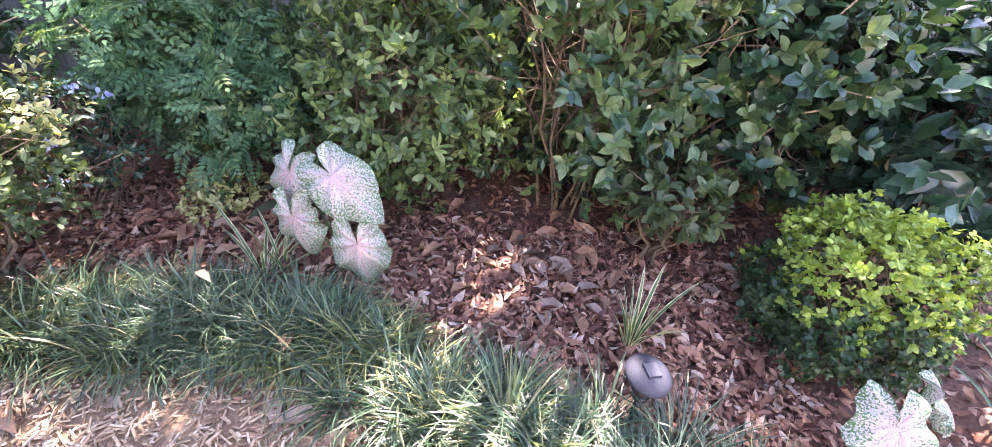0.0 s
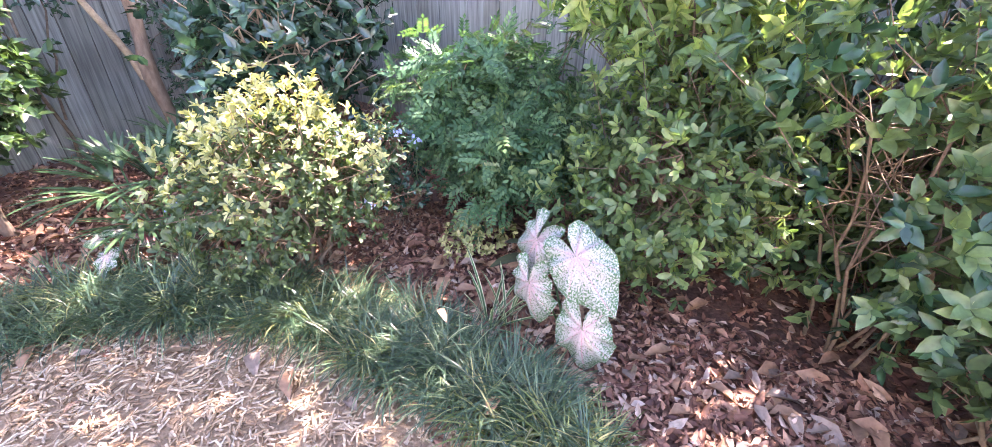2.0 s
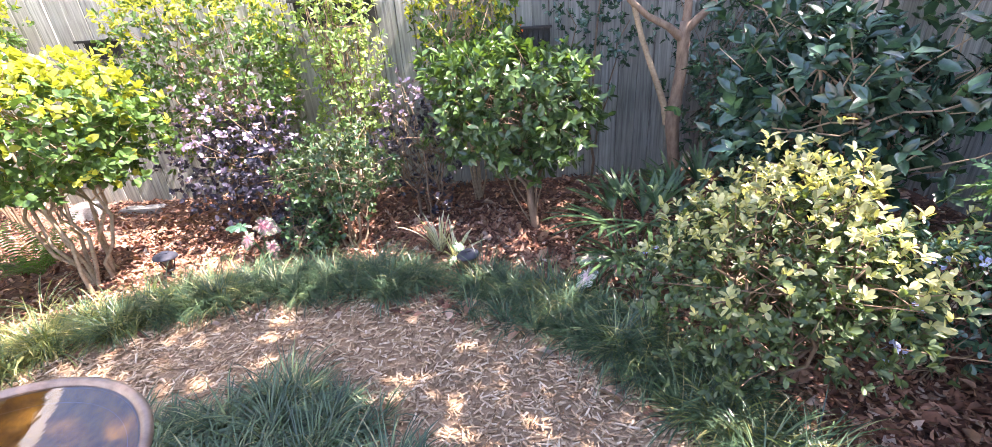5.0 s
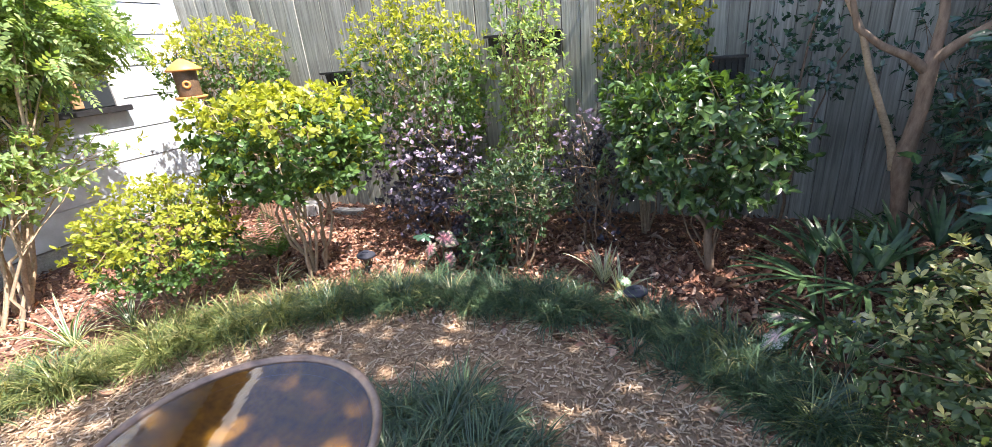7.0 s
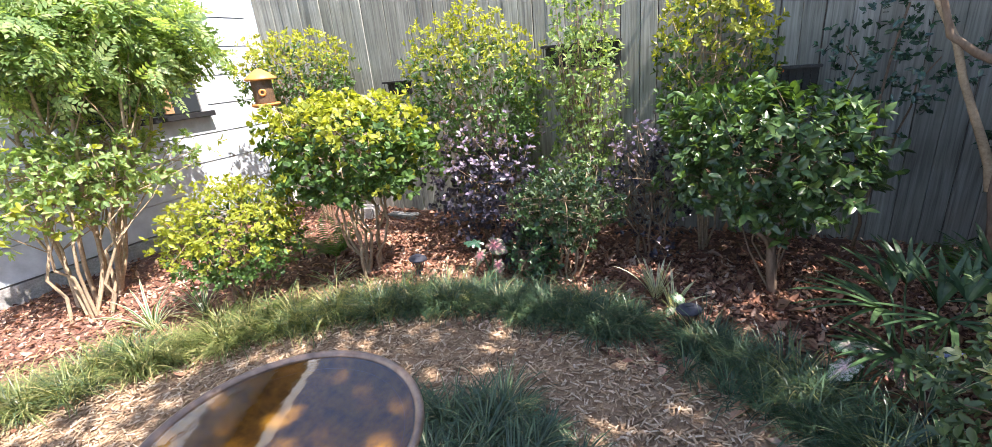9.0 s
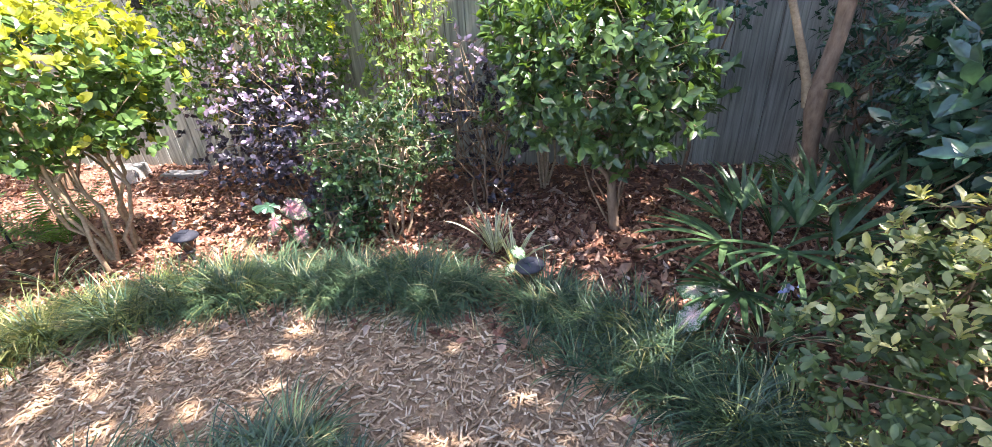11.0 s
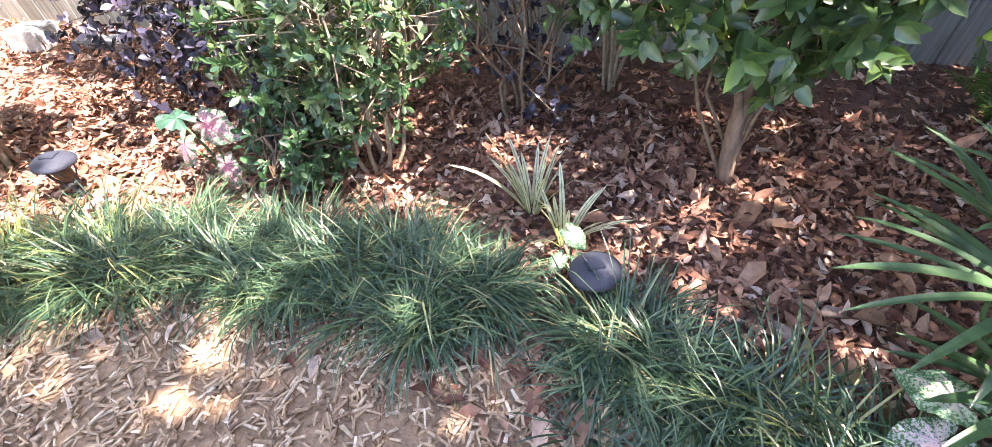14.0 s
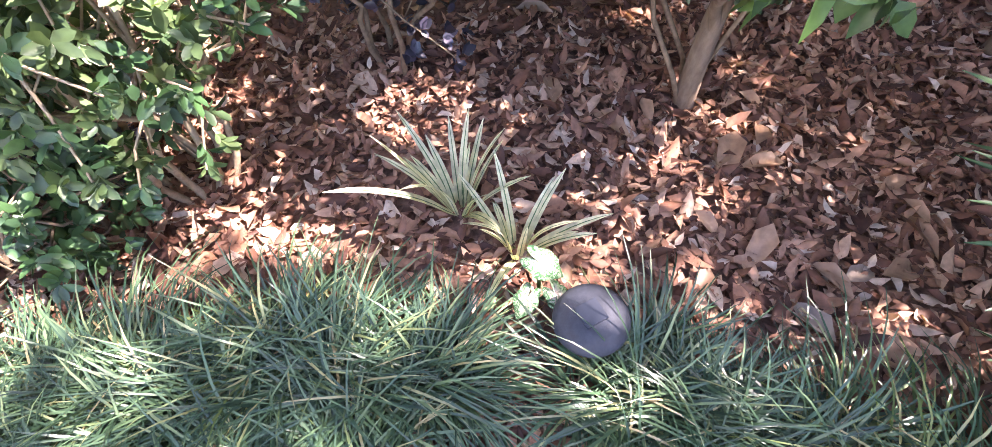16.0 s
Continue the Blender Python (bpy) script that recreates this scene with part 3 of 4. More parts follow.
win = part("window", box_bm(0.03, 1.1, 0.95, (0.03, 1.65, 1.68)), GLASS, house, "dark glazed window")
for nm, s, a in (("frame", (0.05, 0.07, 1.05), (0.045, 1.08, 1.68)), ("frame", (0.05, 0.07, 1.05), (0.045, 2.2, 1.68)), ("frame", (0.05, 1.06, 0.07), (0.045, 1.64, 2.17)), ("frame", (0.045, 0.04, 0.93), (0.046, 1.6, 1.68)), ("sill", (0.09, 1.26, 0.05), (0.06, 1.64, 1.17))):
    part(nm, box_bm(*s, a, 0.004), BLACKMETAL if nm == "sill" else WHITE, win)

# ---- trees that shade the garden, all but the corner evergreen unseen and added ----


def shade_tree(at, top, r, clumps, per, label):
    t = thing("tree", (at[0], at[1], 0), label, "tree")
    c = np.array([top[0] - at[0], top[1] - at[1], top[2]])
    lines = [limb((0, 0, -0.05), (c[0] * 0.3, c[1] * 0.3, c[2] * 0.6), 0.2, 0.13, 0.06)]
    meshes = []
    for i in range(clumps):
        u = unit(rng.normal(size=(1, 3)))[0]
        q = c + u * np.array(r) * rng.random() ** 0.4
        if i % 3 == 0:
            lines.append(limb(lines[0][rng.integers(3, 7)][0], q, 0.05, 0.01, 0.08))
        m = per
        P = q + rng.normal(0, 0.29, (m, 3))
        D = rng.normal(size=(m, 3)) + (0, 0, -0.3)
        N = rng.normal(0, 0.6, (m, 3)) + (0, 0, 1.0)
        V, F, _ = scatter("oval", P, D, N, rng.uniform(0.09, 0.18, m))
        meshes.append((V, F))
    part("trunk", tubes(lines, 7), BARK, t)
    part("crown", join(meshes), L_CAMELLIA, t)
    return t


def shading(x, y, z):
    """Where a crown at height z has to hang to shade that spot of the ground."""
    return x + TO_SUN.x / TO_SUN.z * z, y + TO_SUN.y / TO_SUN.z * z, z


# added out of view, each crown placed to drop shade on one spot
shade_tree((5.6, -1.4), shading(0.1, 1.3, 4.2), (0.95, 1.35, 0.6), 33, 75, "unseen tall leafy tree added to shade the garden")
shade_tree((5.2, -2.0), shading(-1.15, 1.25, 4.4), (0.75, 0.95, 0.5), 21, 70, "unseen tall leafy tree added to shade the garden")
shade_tree((6.0, 3.0), shading(1.95, 2.6, 4.6), (1.0, 0.75, 0.6), 50, 75, "unseen tall leafy tree added beyond the side fence for shade")
shade_tree((5.0, -2.9), shading(-0.4, 2.4, 4.4), (0.6, 0.3, 0.35), 6, 60, "unseen slim leafy tree added to shade the garden")
shade_tree((4.9, -0.2), shading(1.05, 0.6, 4.4), (0.3, 0.5, 0.35), 7, 65, "unseen slim leafy tree added beyond the side fence for shade")
shade_tree((5.9, 1.2), shading(2.1, 1.15, 4.6), (0.5, 0.5, 0.4), 13, 65, "unseen slim leafy tree added beyond the side fence for shade")
# crown widened and thickened to keep the fence corner dark
shade_tree((3.95, 4.7), (2.55, 3.95, 3.0), (1.2, 0.75, 0.5), 96, 70, "evergreen tree overhanging the fence corner")
shade_tree((5.9, -2.6), shading(1.3, -1.1, 4.6), (0.9, 0.6, 0.6), 24, 60, "unseen tall leafy tree added beyond the side fence for shade")


def sun_gap(at, spot, r):
    """Leaves a gap in a crown rooted at that place, through which the sun falls on a spot of the ground."""
    o, d = np.array([spot[0] - at[0], spot[1] - at[1], 0.0]), np.array(TO_SUN)
    return lambda T: np.linalg.norm(np.cross(T - o, d), axis=1) > r


# ---- shrubs along the back fence ----
shrub("shrub", (-3.2, 3.5), (-3.2, 3.5, 1.45), (0.6, 0.4, 0.38), "clipped shrub with yellow-green top growth by the fence", "", 0.042, 950, (L_PRIVET, L_NEW), "spoon", boxy=2.6, new_from=0.1)
shrub("privet_shrub", (-1.88, 2.61), (-1.8, 2.55, 0.95), (0.52, 0.44, 0.34), "clipped privet shrub on pale bare stems, yellow-green top", "", 0.047, 1500, (L_PRIVET, L_NEW), "round", boxy=3.6, new_from=0.35, new_share=0.06, stems=9, stem_r=0.012, stem_mat=PALETWIG, spread=0.13)
shrub("tall_shrub", (-1.42, 3.62), (-1.42, 3.6, 1.12), (0.6, 0.36, 0.68), "tall clipped shrub with bright yellow top at the fence", "", 0.04, 1800, (L_PRIVET, L_NEW), "spoon", boxy=2.8, new_from=0.4, new_share=0.05, stems=7)
shrub("slender_shrub", (-0.48, 3.55), (-0.48, 3.55, 1.1), (0.29, 0.25, 0.85), "slender upright light green shrub against the fence", "", 0.042, 720, (L_SUNNY, L_HEDGE), "spoon", boxy=2.4, lump=0.25, up=1.2, hollow=0.2, new_share=0.12, stems=8)
shrub("tall_shrub", (0.35, 3.65), (0.35, 3.66, 1.22), (0.37, 0.3, 0.62), "tall shrub with yellow-green top at the fence", "", 0.042, 900, (L_PRIVET, L_NEW), "spoon", boxy=2.6, new_from=0.2, new_share=0.1, stems=7, stem_mat=PALETWIG)
t = shrub("camellia", (0.75, 3.06), (0.62, 3.07, 0.8), (0.5, 0.4, 0.4), "rounded glossy camellia on a short bare trunk", "", 0.064, 1050, (L_OLIVE, L_PRIVET), "oval", boxy=2.6, lump=0.24, new_from=0.6, new_share=0.15, stems=4, stem_r=0.007, twigs=110, spread=0.01, cull=sun_gap((0.75, 3.06), (0.05, 3.12), 0.14))
part("trunk", tubes([limb((0, 0, -0.03), (-0.05, -0.04, 0.42), 0.03, 0.02, 0.008), limb((-0.02, -0.02, 0.22), (-0.14, -0.1, 0.5), 0.014, 0.01, 0.01)], 9), BARK, t)
shrub("purple_shrub", (-1.12, 3.25), (-1.12, 3.2, 0.55), (0.46, 0.36, 0.46), "loose dark purple-leaved shrub with lilac tips", "", 0.036, 780, (L_PURPLE, L_LILAC), "round", lump=0.45, hollow=0.2, new_from=0.3, up=1.0)
shrub("purple_shrub", (-0.72, 3.05), (-0.72, 3.02, 0.22), (0.24, 0.2, 0.22), "low near-black purple-leaved shrub under the azalea", "", 0.034, 300, (L_PURPLE, L_PURPLE), "round", lump=0.3, hollow=0.2)
shrub("purple_shrub", (0.0, 3.3), (0.0, 3.3, 0.52), (0.3, 0.28, 0.48), "loose dark purple-leaved shrub with lilac tips", "", 0.032, 400, (L_PURPLE, L_LILAC), "round", lump=0.45, hollow=0.2, new_from=0.25, up=1.0, cull=sun_gap((0.0, 3.3), (-0.28, 3.12), 0.2))
shrub("azalea", (-0.45, 2.95), (-0.45, 2.95, 0.52), (0.36, 0.3, 0.25), "small azalea with dull green leaves on thin stems", "", 0.034, 900, (L_AZALEA, L_BOX), "spoon", whorl=7, new_share=0.35, boxy=2.3, lump=0.28, hollow=0.25, stems=9, stem_mat=PALETWIG, spread=0.08, twigs=120, cull=sun_gap((-0.45, 2.95), (-0.6, 3.1), 0.12))
shrub("azalea", (-0.62, 2.78), (-0.62, 2.8, 0.2), (0.2, 0.16, 0.17), "low leafy azalea branch beside the mulch", "", 0.036, 190, (L_BOX, L_AZALEA), "spoon", hollow=0.2, stems=4)

# ---- by the house ----
shrub("golden_shrub", (-2.3, 1.92), (-2.3, 1.95, 0.55), (0.37, 0.4, 0.32), "rounded shrub with golden yellow-green leaves", "", 0.036, 1250, (L_PRIVET, L_NEW), "spoon", boxy=2.5, new_from=-0.3, stems=8, spread=0.1)
shrub("nandina", (-3.65, 1.7), (-3.45, 2.0, 1.8), (0.6, 0.88, 0.5), "tall feathery shrub on reddish canes by the house", "", 0.17, 760, (L_SUNNY, L_HEDGE), "spray", whorl=4, hollow=0.15, new_share=0.2, stems=9, stem_r=0.018, stem_mat=PALETWIG, spread=0.2, droop=0.3)
shrub("nandina", (-3.4, 1.5), (-3.45, 1.72, 0.95), (0.42, 0.7, 0.36), "light green feathery shrub by the house wall", "", 0.055, 760, (L_SUNNY, L_NEW), "spoon", hollow=0.2, lump=0.4, new_share=0.15, stems=8, stem_r=0.013, stem_mat=PALETWIG, spread=0.14)

# ---- middle and side bed ----
shrub("pittosporum", (1.5, 1.68), (1.5, 1.68, 0.5), (0.46, 0.44, 0.33), "bushy shrub with creamy yellow new leaves", "", 0.033, 1750, (L_AZALEA, L_CREAM), "spoon", boxy=2.2, lump=0.38, hollow=0.3, new_from=0.3, up=0.9, stems=12, stem_mat=TWIG, spread=0.14, twigs=110)
shrub("camellia", (2.1, 2.25), (2.08, 2.33, 0.88), (0.58, 0.48, 0.46), "open camellia with dark blue-green leaves, bare stems", "", 0.08, 560, (L_DARK, L_CAMELLIA), "oval", lump=0.42, hollow=0.15, new_share=0.15, stems=6, stem_r=0.013, stem_mat=PALETWIG, spread=0.1, twigs=120)
shrub("nandina", (2.2, 3.0), (2.18, 3.0, 0.72), (0.34, 0.26, 0.42), "dark feathery nandina in the shade beside the tree", "", 0.13, 420, (L_DARK, L_NANDINA), "spray", whorl=3, hollow=0.25, lump=0.35, stems=6, new_share=0.2, droop=0.25)
shrub("nandina", (2.35, 1.32), (2.44, 1.28, 0.56), (0.4, 0.56, 0.42), "low mounded nandina with feathery green leaves", "", 0.12, 1000, (L_NANDINA, L_HEDGE), "spray", whorl=3, hollow=0.3, lump=0.34, stems=7, new_share=0.15, droop=0.25)
shrub("light_green_shrub", (2.4, 0.45), (2.38, 0.35, 0.56), (0.44, 0.46, 0.5), "light green shrub with small leaf rosettes", "", 0.047, 1300, (L_HEDGE, L_SUNNY), "spoon", whorl=7, lump=0.36, hollow=0.25, new_share=0.25, stems=10, stem_r=0.007, twigs=150, spread=0.16)
shrub("light_green_shrub", (2.75, 0.5), (2.66, 0.5, 1.14), (0.4, 0.55, 0.32), "tall light green shrub with long-leaved rosettes", "", 0.088, 430, (L_SUNNY, L_HEDGE), "lance", whorl=9, lump=0.3, hollow=0.2, new_share=0.35, stems=8, stem_r=0.01, twigs=90, spread=0.12)
shrub("hedge_shrub", (2.45, -0.35), (2.42, -0.35, 0.8), (0.46, 0.55, 0.68), "broad glossy-leaved shrub with crossing bare twigs", "", 0.064, 1200, (L_HEDGE, L_CAMELLIA), "oval", whorl=7, lump=0.36, hollow=0.25, new_share=0.4, stems=8, stem_r=0.008, stem_mat=TWIG, twigs=140, spread=0.14, cull=sun_gap((2.45, -0.35), (1.9, -0.12), 0.21))
shrub("hedge_shrub", (2.5, -1.1), (2.48, -1.1, 0.85), (0.45, 0.5, 0.6), "broad glossy-leaved dark green shrub on stems", "", 0.068, 820, (L_CAMELLIA, L_HEDGE), "round", whorl=7, lump=0.34, hollow=0.25, new_share=0.4, stems=7, stem_r=0.014, stem_mat=PALETWIG, twigs=110, spread=0.12)
shrub("dark_shrub", (2.45, -1.95), (2.35, -1.85, 0.62), (0.45, 0.55, 0.55), "dark shrub with long drooping glossy leaves", "", 0.12, 320, (L_DARK, L_CAMELLIA), "oval", hollow=0.2, lump=0.25, stems=6, droop=0.3, new_share=0.1)
shrub("tall_hedge", (2.95, -0.2), (2.95, -0.2, 0.7), (0.36, 0.85, 0.6), "tall dense evergreen hedge in front of the fence", "", 0.08, 650, (L_CAMELLIA, L_HEDGE), "oval", boxy=2.6, lump=0.25, new_share=0.2, stems=9, stem_r=0.014, cull=sun_gap((2.95, -0.2), (1.9, -0.12), 0.21))
shrub("tall_hedge", (2.95, -1.75), (2.95, -1.75, 0.7), (0.36, 0.85, 0.6), "tall dense evergreen hedge in front of the fence", "", 0.08, 520, (L_DARK, L_CAMELLIA), "oval", boxy=2.6, lump=0.25, new_share=0.2, stems=9, stem_r=0.014)
shrub("azalea", (2.12, -0.72), (2.1, -0.72, 0.38), (0.24, 0.27, 0.17), "low azalea with rosettes of mid-green leaves", "", 0.06, 130, (L_AZALEA, L_HEDGE), "spoon", whorl=8, hollow=0.3, stems=5)
shrub("boxwood", (1.77, -1.27), (1.75, -1.29, 0.27), (0.29, 0.3, 0.28), "clipped round boxwood with bright lime top growth", "", 0.022, 3200, (L_BOX, L_BOXNEW), "round", boxy=2.5, lump=0.2, hollow=0.6, new_from=0.25, stems=6)
shrub("groundcover", (2.15, 1.15), (2.12, 1.15, 0.1), (0.22, 0.2, 0.09), "low yellowish leafy groundcover on the mulch", "", 0.03, 120, (L_CREAM, L_AZALEA), "spoon", hollow=0.1, stems=3, stem_r=0.003, twigs=10)
shrub("plumbago", (2.05, 1.62), (2.03, 1.6, 0.36), (0.22, 0.24, 0.26), "sprawling dark green plant with pale blue flowers", "", 0.035, 220, (L_DARK, L_AZALEA), "spoon", hollow=0.1, lump=0.3, stems=6, stem_r=0.004)

# ---- small tree with a forked trunk ----
t = thing("tree", (1.55, 3.15, 0), "small smooth-barked tree forking low beside the fence", "tree")
part("trunk", tubes([[((0.14, -0.02, -0.05), 0.0484), ((0.115, -0.02, 0.2), 0.0390), ((0.075, -0.02, 0.48), 0.0359), ((0.055, -0.02, 0.62), 0.0429), ((0.055, -0.01, 0.69), 0.0468), ((0.07, 0.0, 0.78), 0.0359), ((0.085, 0, 0.95), 0.0328), ((0.08, 0, 1.12), 0.0351), ((0.085, 0, 1.2), 0.0312)]], 12), BARK, t)
part("branch", tubes([[((0.03, 0, 0.62), 0.0250), ((0.0, 0, 0.74), 0.0203), ((-0.05, -0.01, 0.86), 0.0187), ((-0.1, -0.02, 0.97), 0.0164), ((-0.17, -0.02, 1.14), 0.0156), ((-0.22, -0.02, 1.3), 0.0156), ((-0.32, 0, 1.5), 0.0140), ((-0.4, 0.03, 1.9), 0.0094)]], 8), PALETWIG, t)
part("branch", tubes([[((0.08, 0, 1.1), 0.0265), ((-0.02, -0.02, 1.18), 0.0203), ((-0.14, -0.03, 1.24), 0.0172), ((-0.25, -0.03, 1.33), 0.0156), ((-0.3, -0.02, 1.5), 0.0125), ((-0.2, 0.03, 1.9), 0.0078)]], 8), BARK, t)
part("branch", tubes([[((0.085, 0, 1.15), 0.0281), ((0.16, -0.05, 1.24), 0.0218), ((0.27, -0.1, 1.33), 0.0187), ((0.5, -0.18, 1.6), 0.0140), ((0.7, -0.2, 2.1), 0.0078)]], 8), BARK, t)
part("branch", tubes([[((0.085, 0, 1.15), 0.0281), ((0.1, 0.03, 1.35), 0.0218), ((0.06, 0.06, 1.7), 0.0172), ((0.1, 0.1, 2.3), 0.0094)]], 8), BARK, t)
mesh, idx, _ = crown((1.0, 0.1, 2.25), (0.75, 0.6, 0.5), 420, 6, 0.075, "oval", None, lump=0.35, hollow=0.2, droop=0.3)
part("crown", mesh, (L_CAMELLIA, L_HEDGE), t, "", idx)
t = thing("sapling", (1.25, 3.85, 0), "thin bare-stemmed sapling in the fence's shade", "sapling")
for l in (limb((0, 0, -0.03), (0.05, -0.05, 1.5), 0.012, 0.006, 0.06), limb((0.03, 0, 0.3), (0.25, 0, 1.2), 0.008, 0.004, 0.05), limb((0.0, 0, 0.5), (-0.2, 0, 1.3), 0.007, 0.003, 0.05)):
    part("stem", tubes([l], 6), TWIG, t)
mesh, idx, _ = crown((0.05, -0.05, 1.25), (0.4, 0.18, 0.5), 150, 5, 0.045, "oval", None, hollow=0.1, lump=0.3)
part("crown", mesh, (L_DARK, L_CAMELLIA), t, "", idx)
shrub("corner_shrub", (2.3, 3.65), (2.25, 3.65, 0.85), (0.6, 0.3, 0.8), "dark leafy shrub filling the shaded fence corner", "", 0.06, 520, (L_DARK, L_CAMELLIA), "lance", lump=0.3, hollow=0.2, new_share=0.1, stems=7, stem_r=0.009, spread=0.2, droop=0.2)

# ---- strap-leaved plants, palms, ferns ----


def strap_plant(at, n, length, width, label, name="variegated_lily", tilt=(0.1, 0.9), bend=(0.3, 1.4), mats=(L_STRAP, L_MARGIN), margin=0.4):
    t = thing(name, (at[0], at[1], 0), label, "plant")
    for i in range(n):
        a = 2 * math.pi * (i * 0.382 + rng.normal(0, 0.05))
        mesh, idx = blades(np.array([[math.cos(a) * 0.012, math.sin(a) * 0.012, -0.005]]), np.array([a]), np.array([length * rng.uniform(0.6, 1.1)]),
                           np.array([width * rng.uniform(0.8, 1.15)]), np.array([rng.uniform(*tilt)]), np.array([rng.uniform(*bend)]), 8, margin)
        part("leaf", mesh, mats, t, "", idx)
    return t


strap_plant((0.14, 2.79), 18, 0.31, 0.019, "cream-edged strap-leaved lily clump by the path light", tilt=(0.05, 0.5), bend=(0.1, 0.9), margin=0.85)
strap_plant((0.25, 2.67), 16, 0.24, 0.018, "cream-edged strap-leaved lily clump by the path light", tilt=(0.05, 0.6), bend=(0.1, 1.0), margin=0.85)
strap_plant((1.72, 0.76), 18, 0.34, 0.014, "drooping cream-striped spider plant in the mulch", "spider_plant", (0.2, 1.1), (0.4, 1.3))
strap_plant((1.78, 0.72), 7, 0.28, 0.013, "drooping cream-striped spider plant in the mulch", "spider_plant", (0.1, 0.5), (0.1, 0.8))
strap_plant((1.62, -0.6), 13, 0.33, 0.017, "upright cream-edged lily behind the path light", tilt=(0.05, 0.5), bend=(0.05, 0.7))
strap_plant((1.2, 2.2), 18, 0.34, 0.02, "arching cream-edged lily at the border", tilt=(0.3, 1.1), bend=(0.4, 1.2))
strap_plant((-2.72, 1.52), 26, 0.36, 0.016, "arching grey-green striped lily by the grass border", tilt=(0.2, 1.0), bend=(0.4, 1.2))
strap_plant((-2.55, 1.75), 18, 0.3, 0.014, "arching grey-green striped lily by the grass border", tilt=(0.2, 1.0), bend=(0.4, 1.2))
strap_plant((-2.0, 2.36), 14, 0.27, 0.014, "pale strap-leaved lily beside the privet stems", tilt=(0.3, 1.1), bend=(0.3, 1.0))
strap_plant((1.62, 2.05), 22, 0.36, 0.016, "green strap-leaved plant under the palm", tilt=(0.3, 1.1), bend=(0.4, 1.2), mats=(L_PALM, L_PALM))
strap_plant((1.45, -1.75), 16, 0.34, 0.018, "green strap-leaved lily beside the boxwood", tilt=(0.3, 1.0), bend=(0.3, 1.0), mats=(L_STRAP, L_STRAP))


def fan_palm(at, fans, label):
    """fans: hub (offset and height), the way it faces, leaflet length, angle off the vertical."""
    t = thing("lady_palm", (at[0], at[1], 0), label, "palm")
    for x, y, h, face, ln, tilt in fans:
        a = radians(face)
        hub = np.array([x, y, h])
        k = rng.integers(10, 14)
        turn = np.linspace(-1.45, 1.45, k)
        mesh, idx = blades(np.repeat(hub[None], k, 0), a + turn + rng.normal(0, 0.05, k), ln * (1 - 0.25 * np.abs(turn) / 1.45) * rng.uniform(0.88, 1.1, k),
                           rng.uniform(0.018, 0.027, k), tilt + rng.normal(0, 0.1, k), rng.uniform(0.25, 0.8, k), 8, 0.96)
        f = part("fan_leaf", mesh, (L_PALM, L_PALM), t, "", idx)
        part("stalk", tubes([limb((x * 0.15, y * 0.15, -0.02), hub, 0.006, 0.004, 0.01)], 6), L_STRAP, f)
    return t


fan_palm((1.22, 2.42), [(-0.17, -0.06, 0.34, 195, 0.36, 1.25), (0.05, 0.08, 0.3, 100, 0.27, 0.5), (0.0, -0.18, 0.38, 255, 0.33, 1.3), (-0.1, 0.12, 0.32, 150, 0.3, 0.9), (0.12, 0.05, 0.35, 60, 0.26, 0.6),
                        (0.18, -0.08, 0.36, -10, 0.36, 0.9), (0.14, -0.2, 0.26, -50, 0.34, 1.2), (-0.12, -0.16, 0.2, 225, 0.3, 1.2), (-0.03, 0.2, 0.34, 110, 0.26, 0.7)], "lady palm with fanned strap leaves in the shade")
fan_palm((1.6, 2.62), [(-0.1, -0.04, 0.34, 200, 0.34, 0.9), (-0.08, 0.14, 0.34, 120, 0.28, 0.8), (0.19, 0.07, 0.36, 20, 0.36, 0.9), (0.1, -0.17, 0.26, -60, 0.36, 1.2), (-0.08, -0.13, 0.3, -120, 0.34, 1.1), (0.03, 0.08, 0.38, 70, 0.26, 0.6)], "lady palm with fanned strap leaves beside the tree")


def fern(at, n, length, label):
    t = thing("fern", (at[0], at[1], 0), label, "fern")
    for i in range(n):
        a = 2 * math.pi * (i + rng.normal(0, 0.15)) / n
        ln, tilt, bend = length * rng.uniform(0.75, 1.1), rng.uniform(0.25, 0.7), rng.uniform(0.6, 1.2)
        V, F, p, k = [], [], np.array([0, 0, 0.0]), 22
        spine = []
        for j in range(k + 1):
            s = j / k
            phi = tilt + bend * s
            d = np.array([math.cos(a) * math.sin(phi), math.sin(a) * math.sin(phi), math.cos(phi)])
            q = np.array([-math.sin(a), math.cos(a), 0])
            spine.append((tuple(p), 0.0025 * (1.1 - s)))
            w = ln * 0.24 * math.sin(math.pi * min(0.12 + s * 0.9, 1.0)) ** 0.8
            for sd in (-1, 1):
                if s > 0.1:
                    b = len(V)
                    e = q * sd + d * 0.35
                    V += [p, p + e * w * 0.5 + d * ln * 0.018, p + e * w - (0, 0, w * 0.2), p + e * w * 0.5 - d * ln * 0.014]
                    F.append((b, b + 1, b + 2, b + 3))
            p = p + d * ln / k
        part("frond", join([(np.array(V), F), tubes([spine], 4)]), L_FERN, t)
    return t


fern((-2.95, 2.6), 9, 0.55, "arching light green fern by the house")
fern((-2.35, 2.75), 10, 0.5, "arching green fern below the privet")
fern((1.72, 3.55), 7, 0.35, "small green fern at the tree's foot")

# ---- caladiums ----


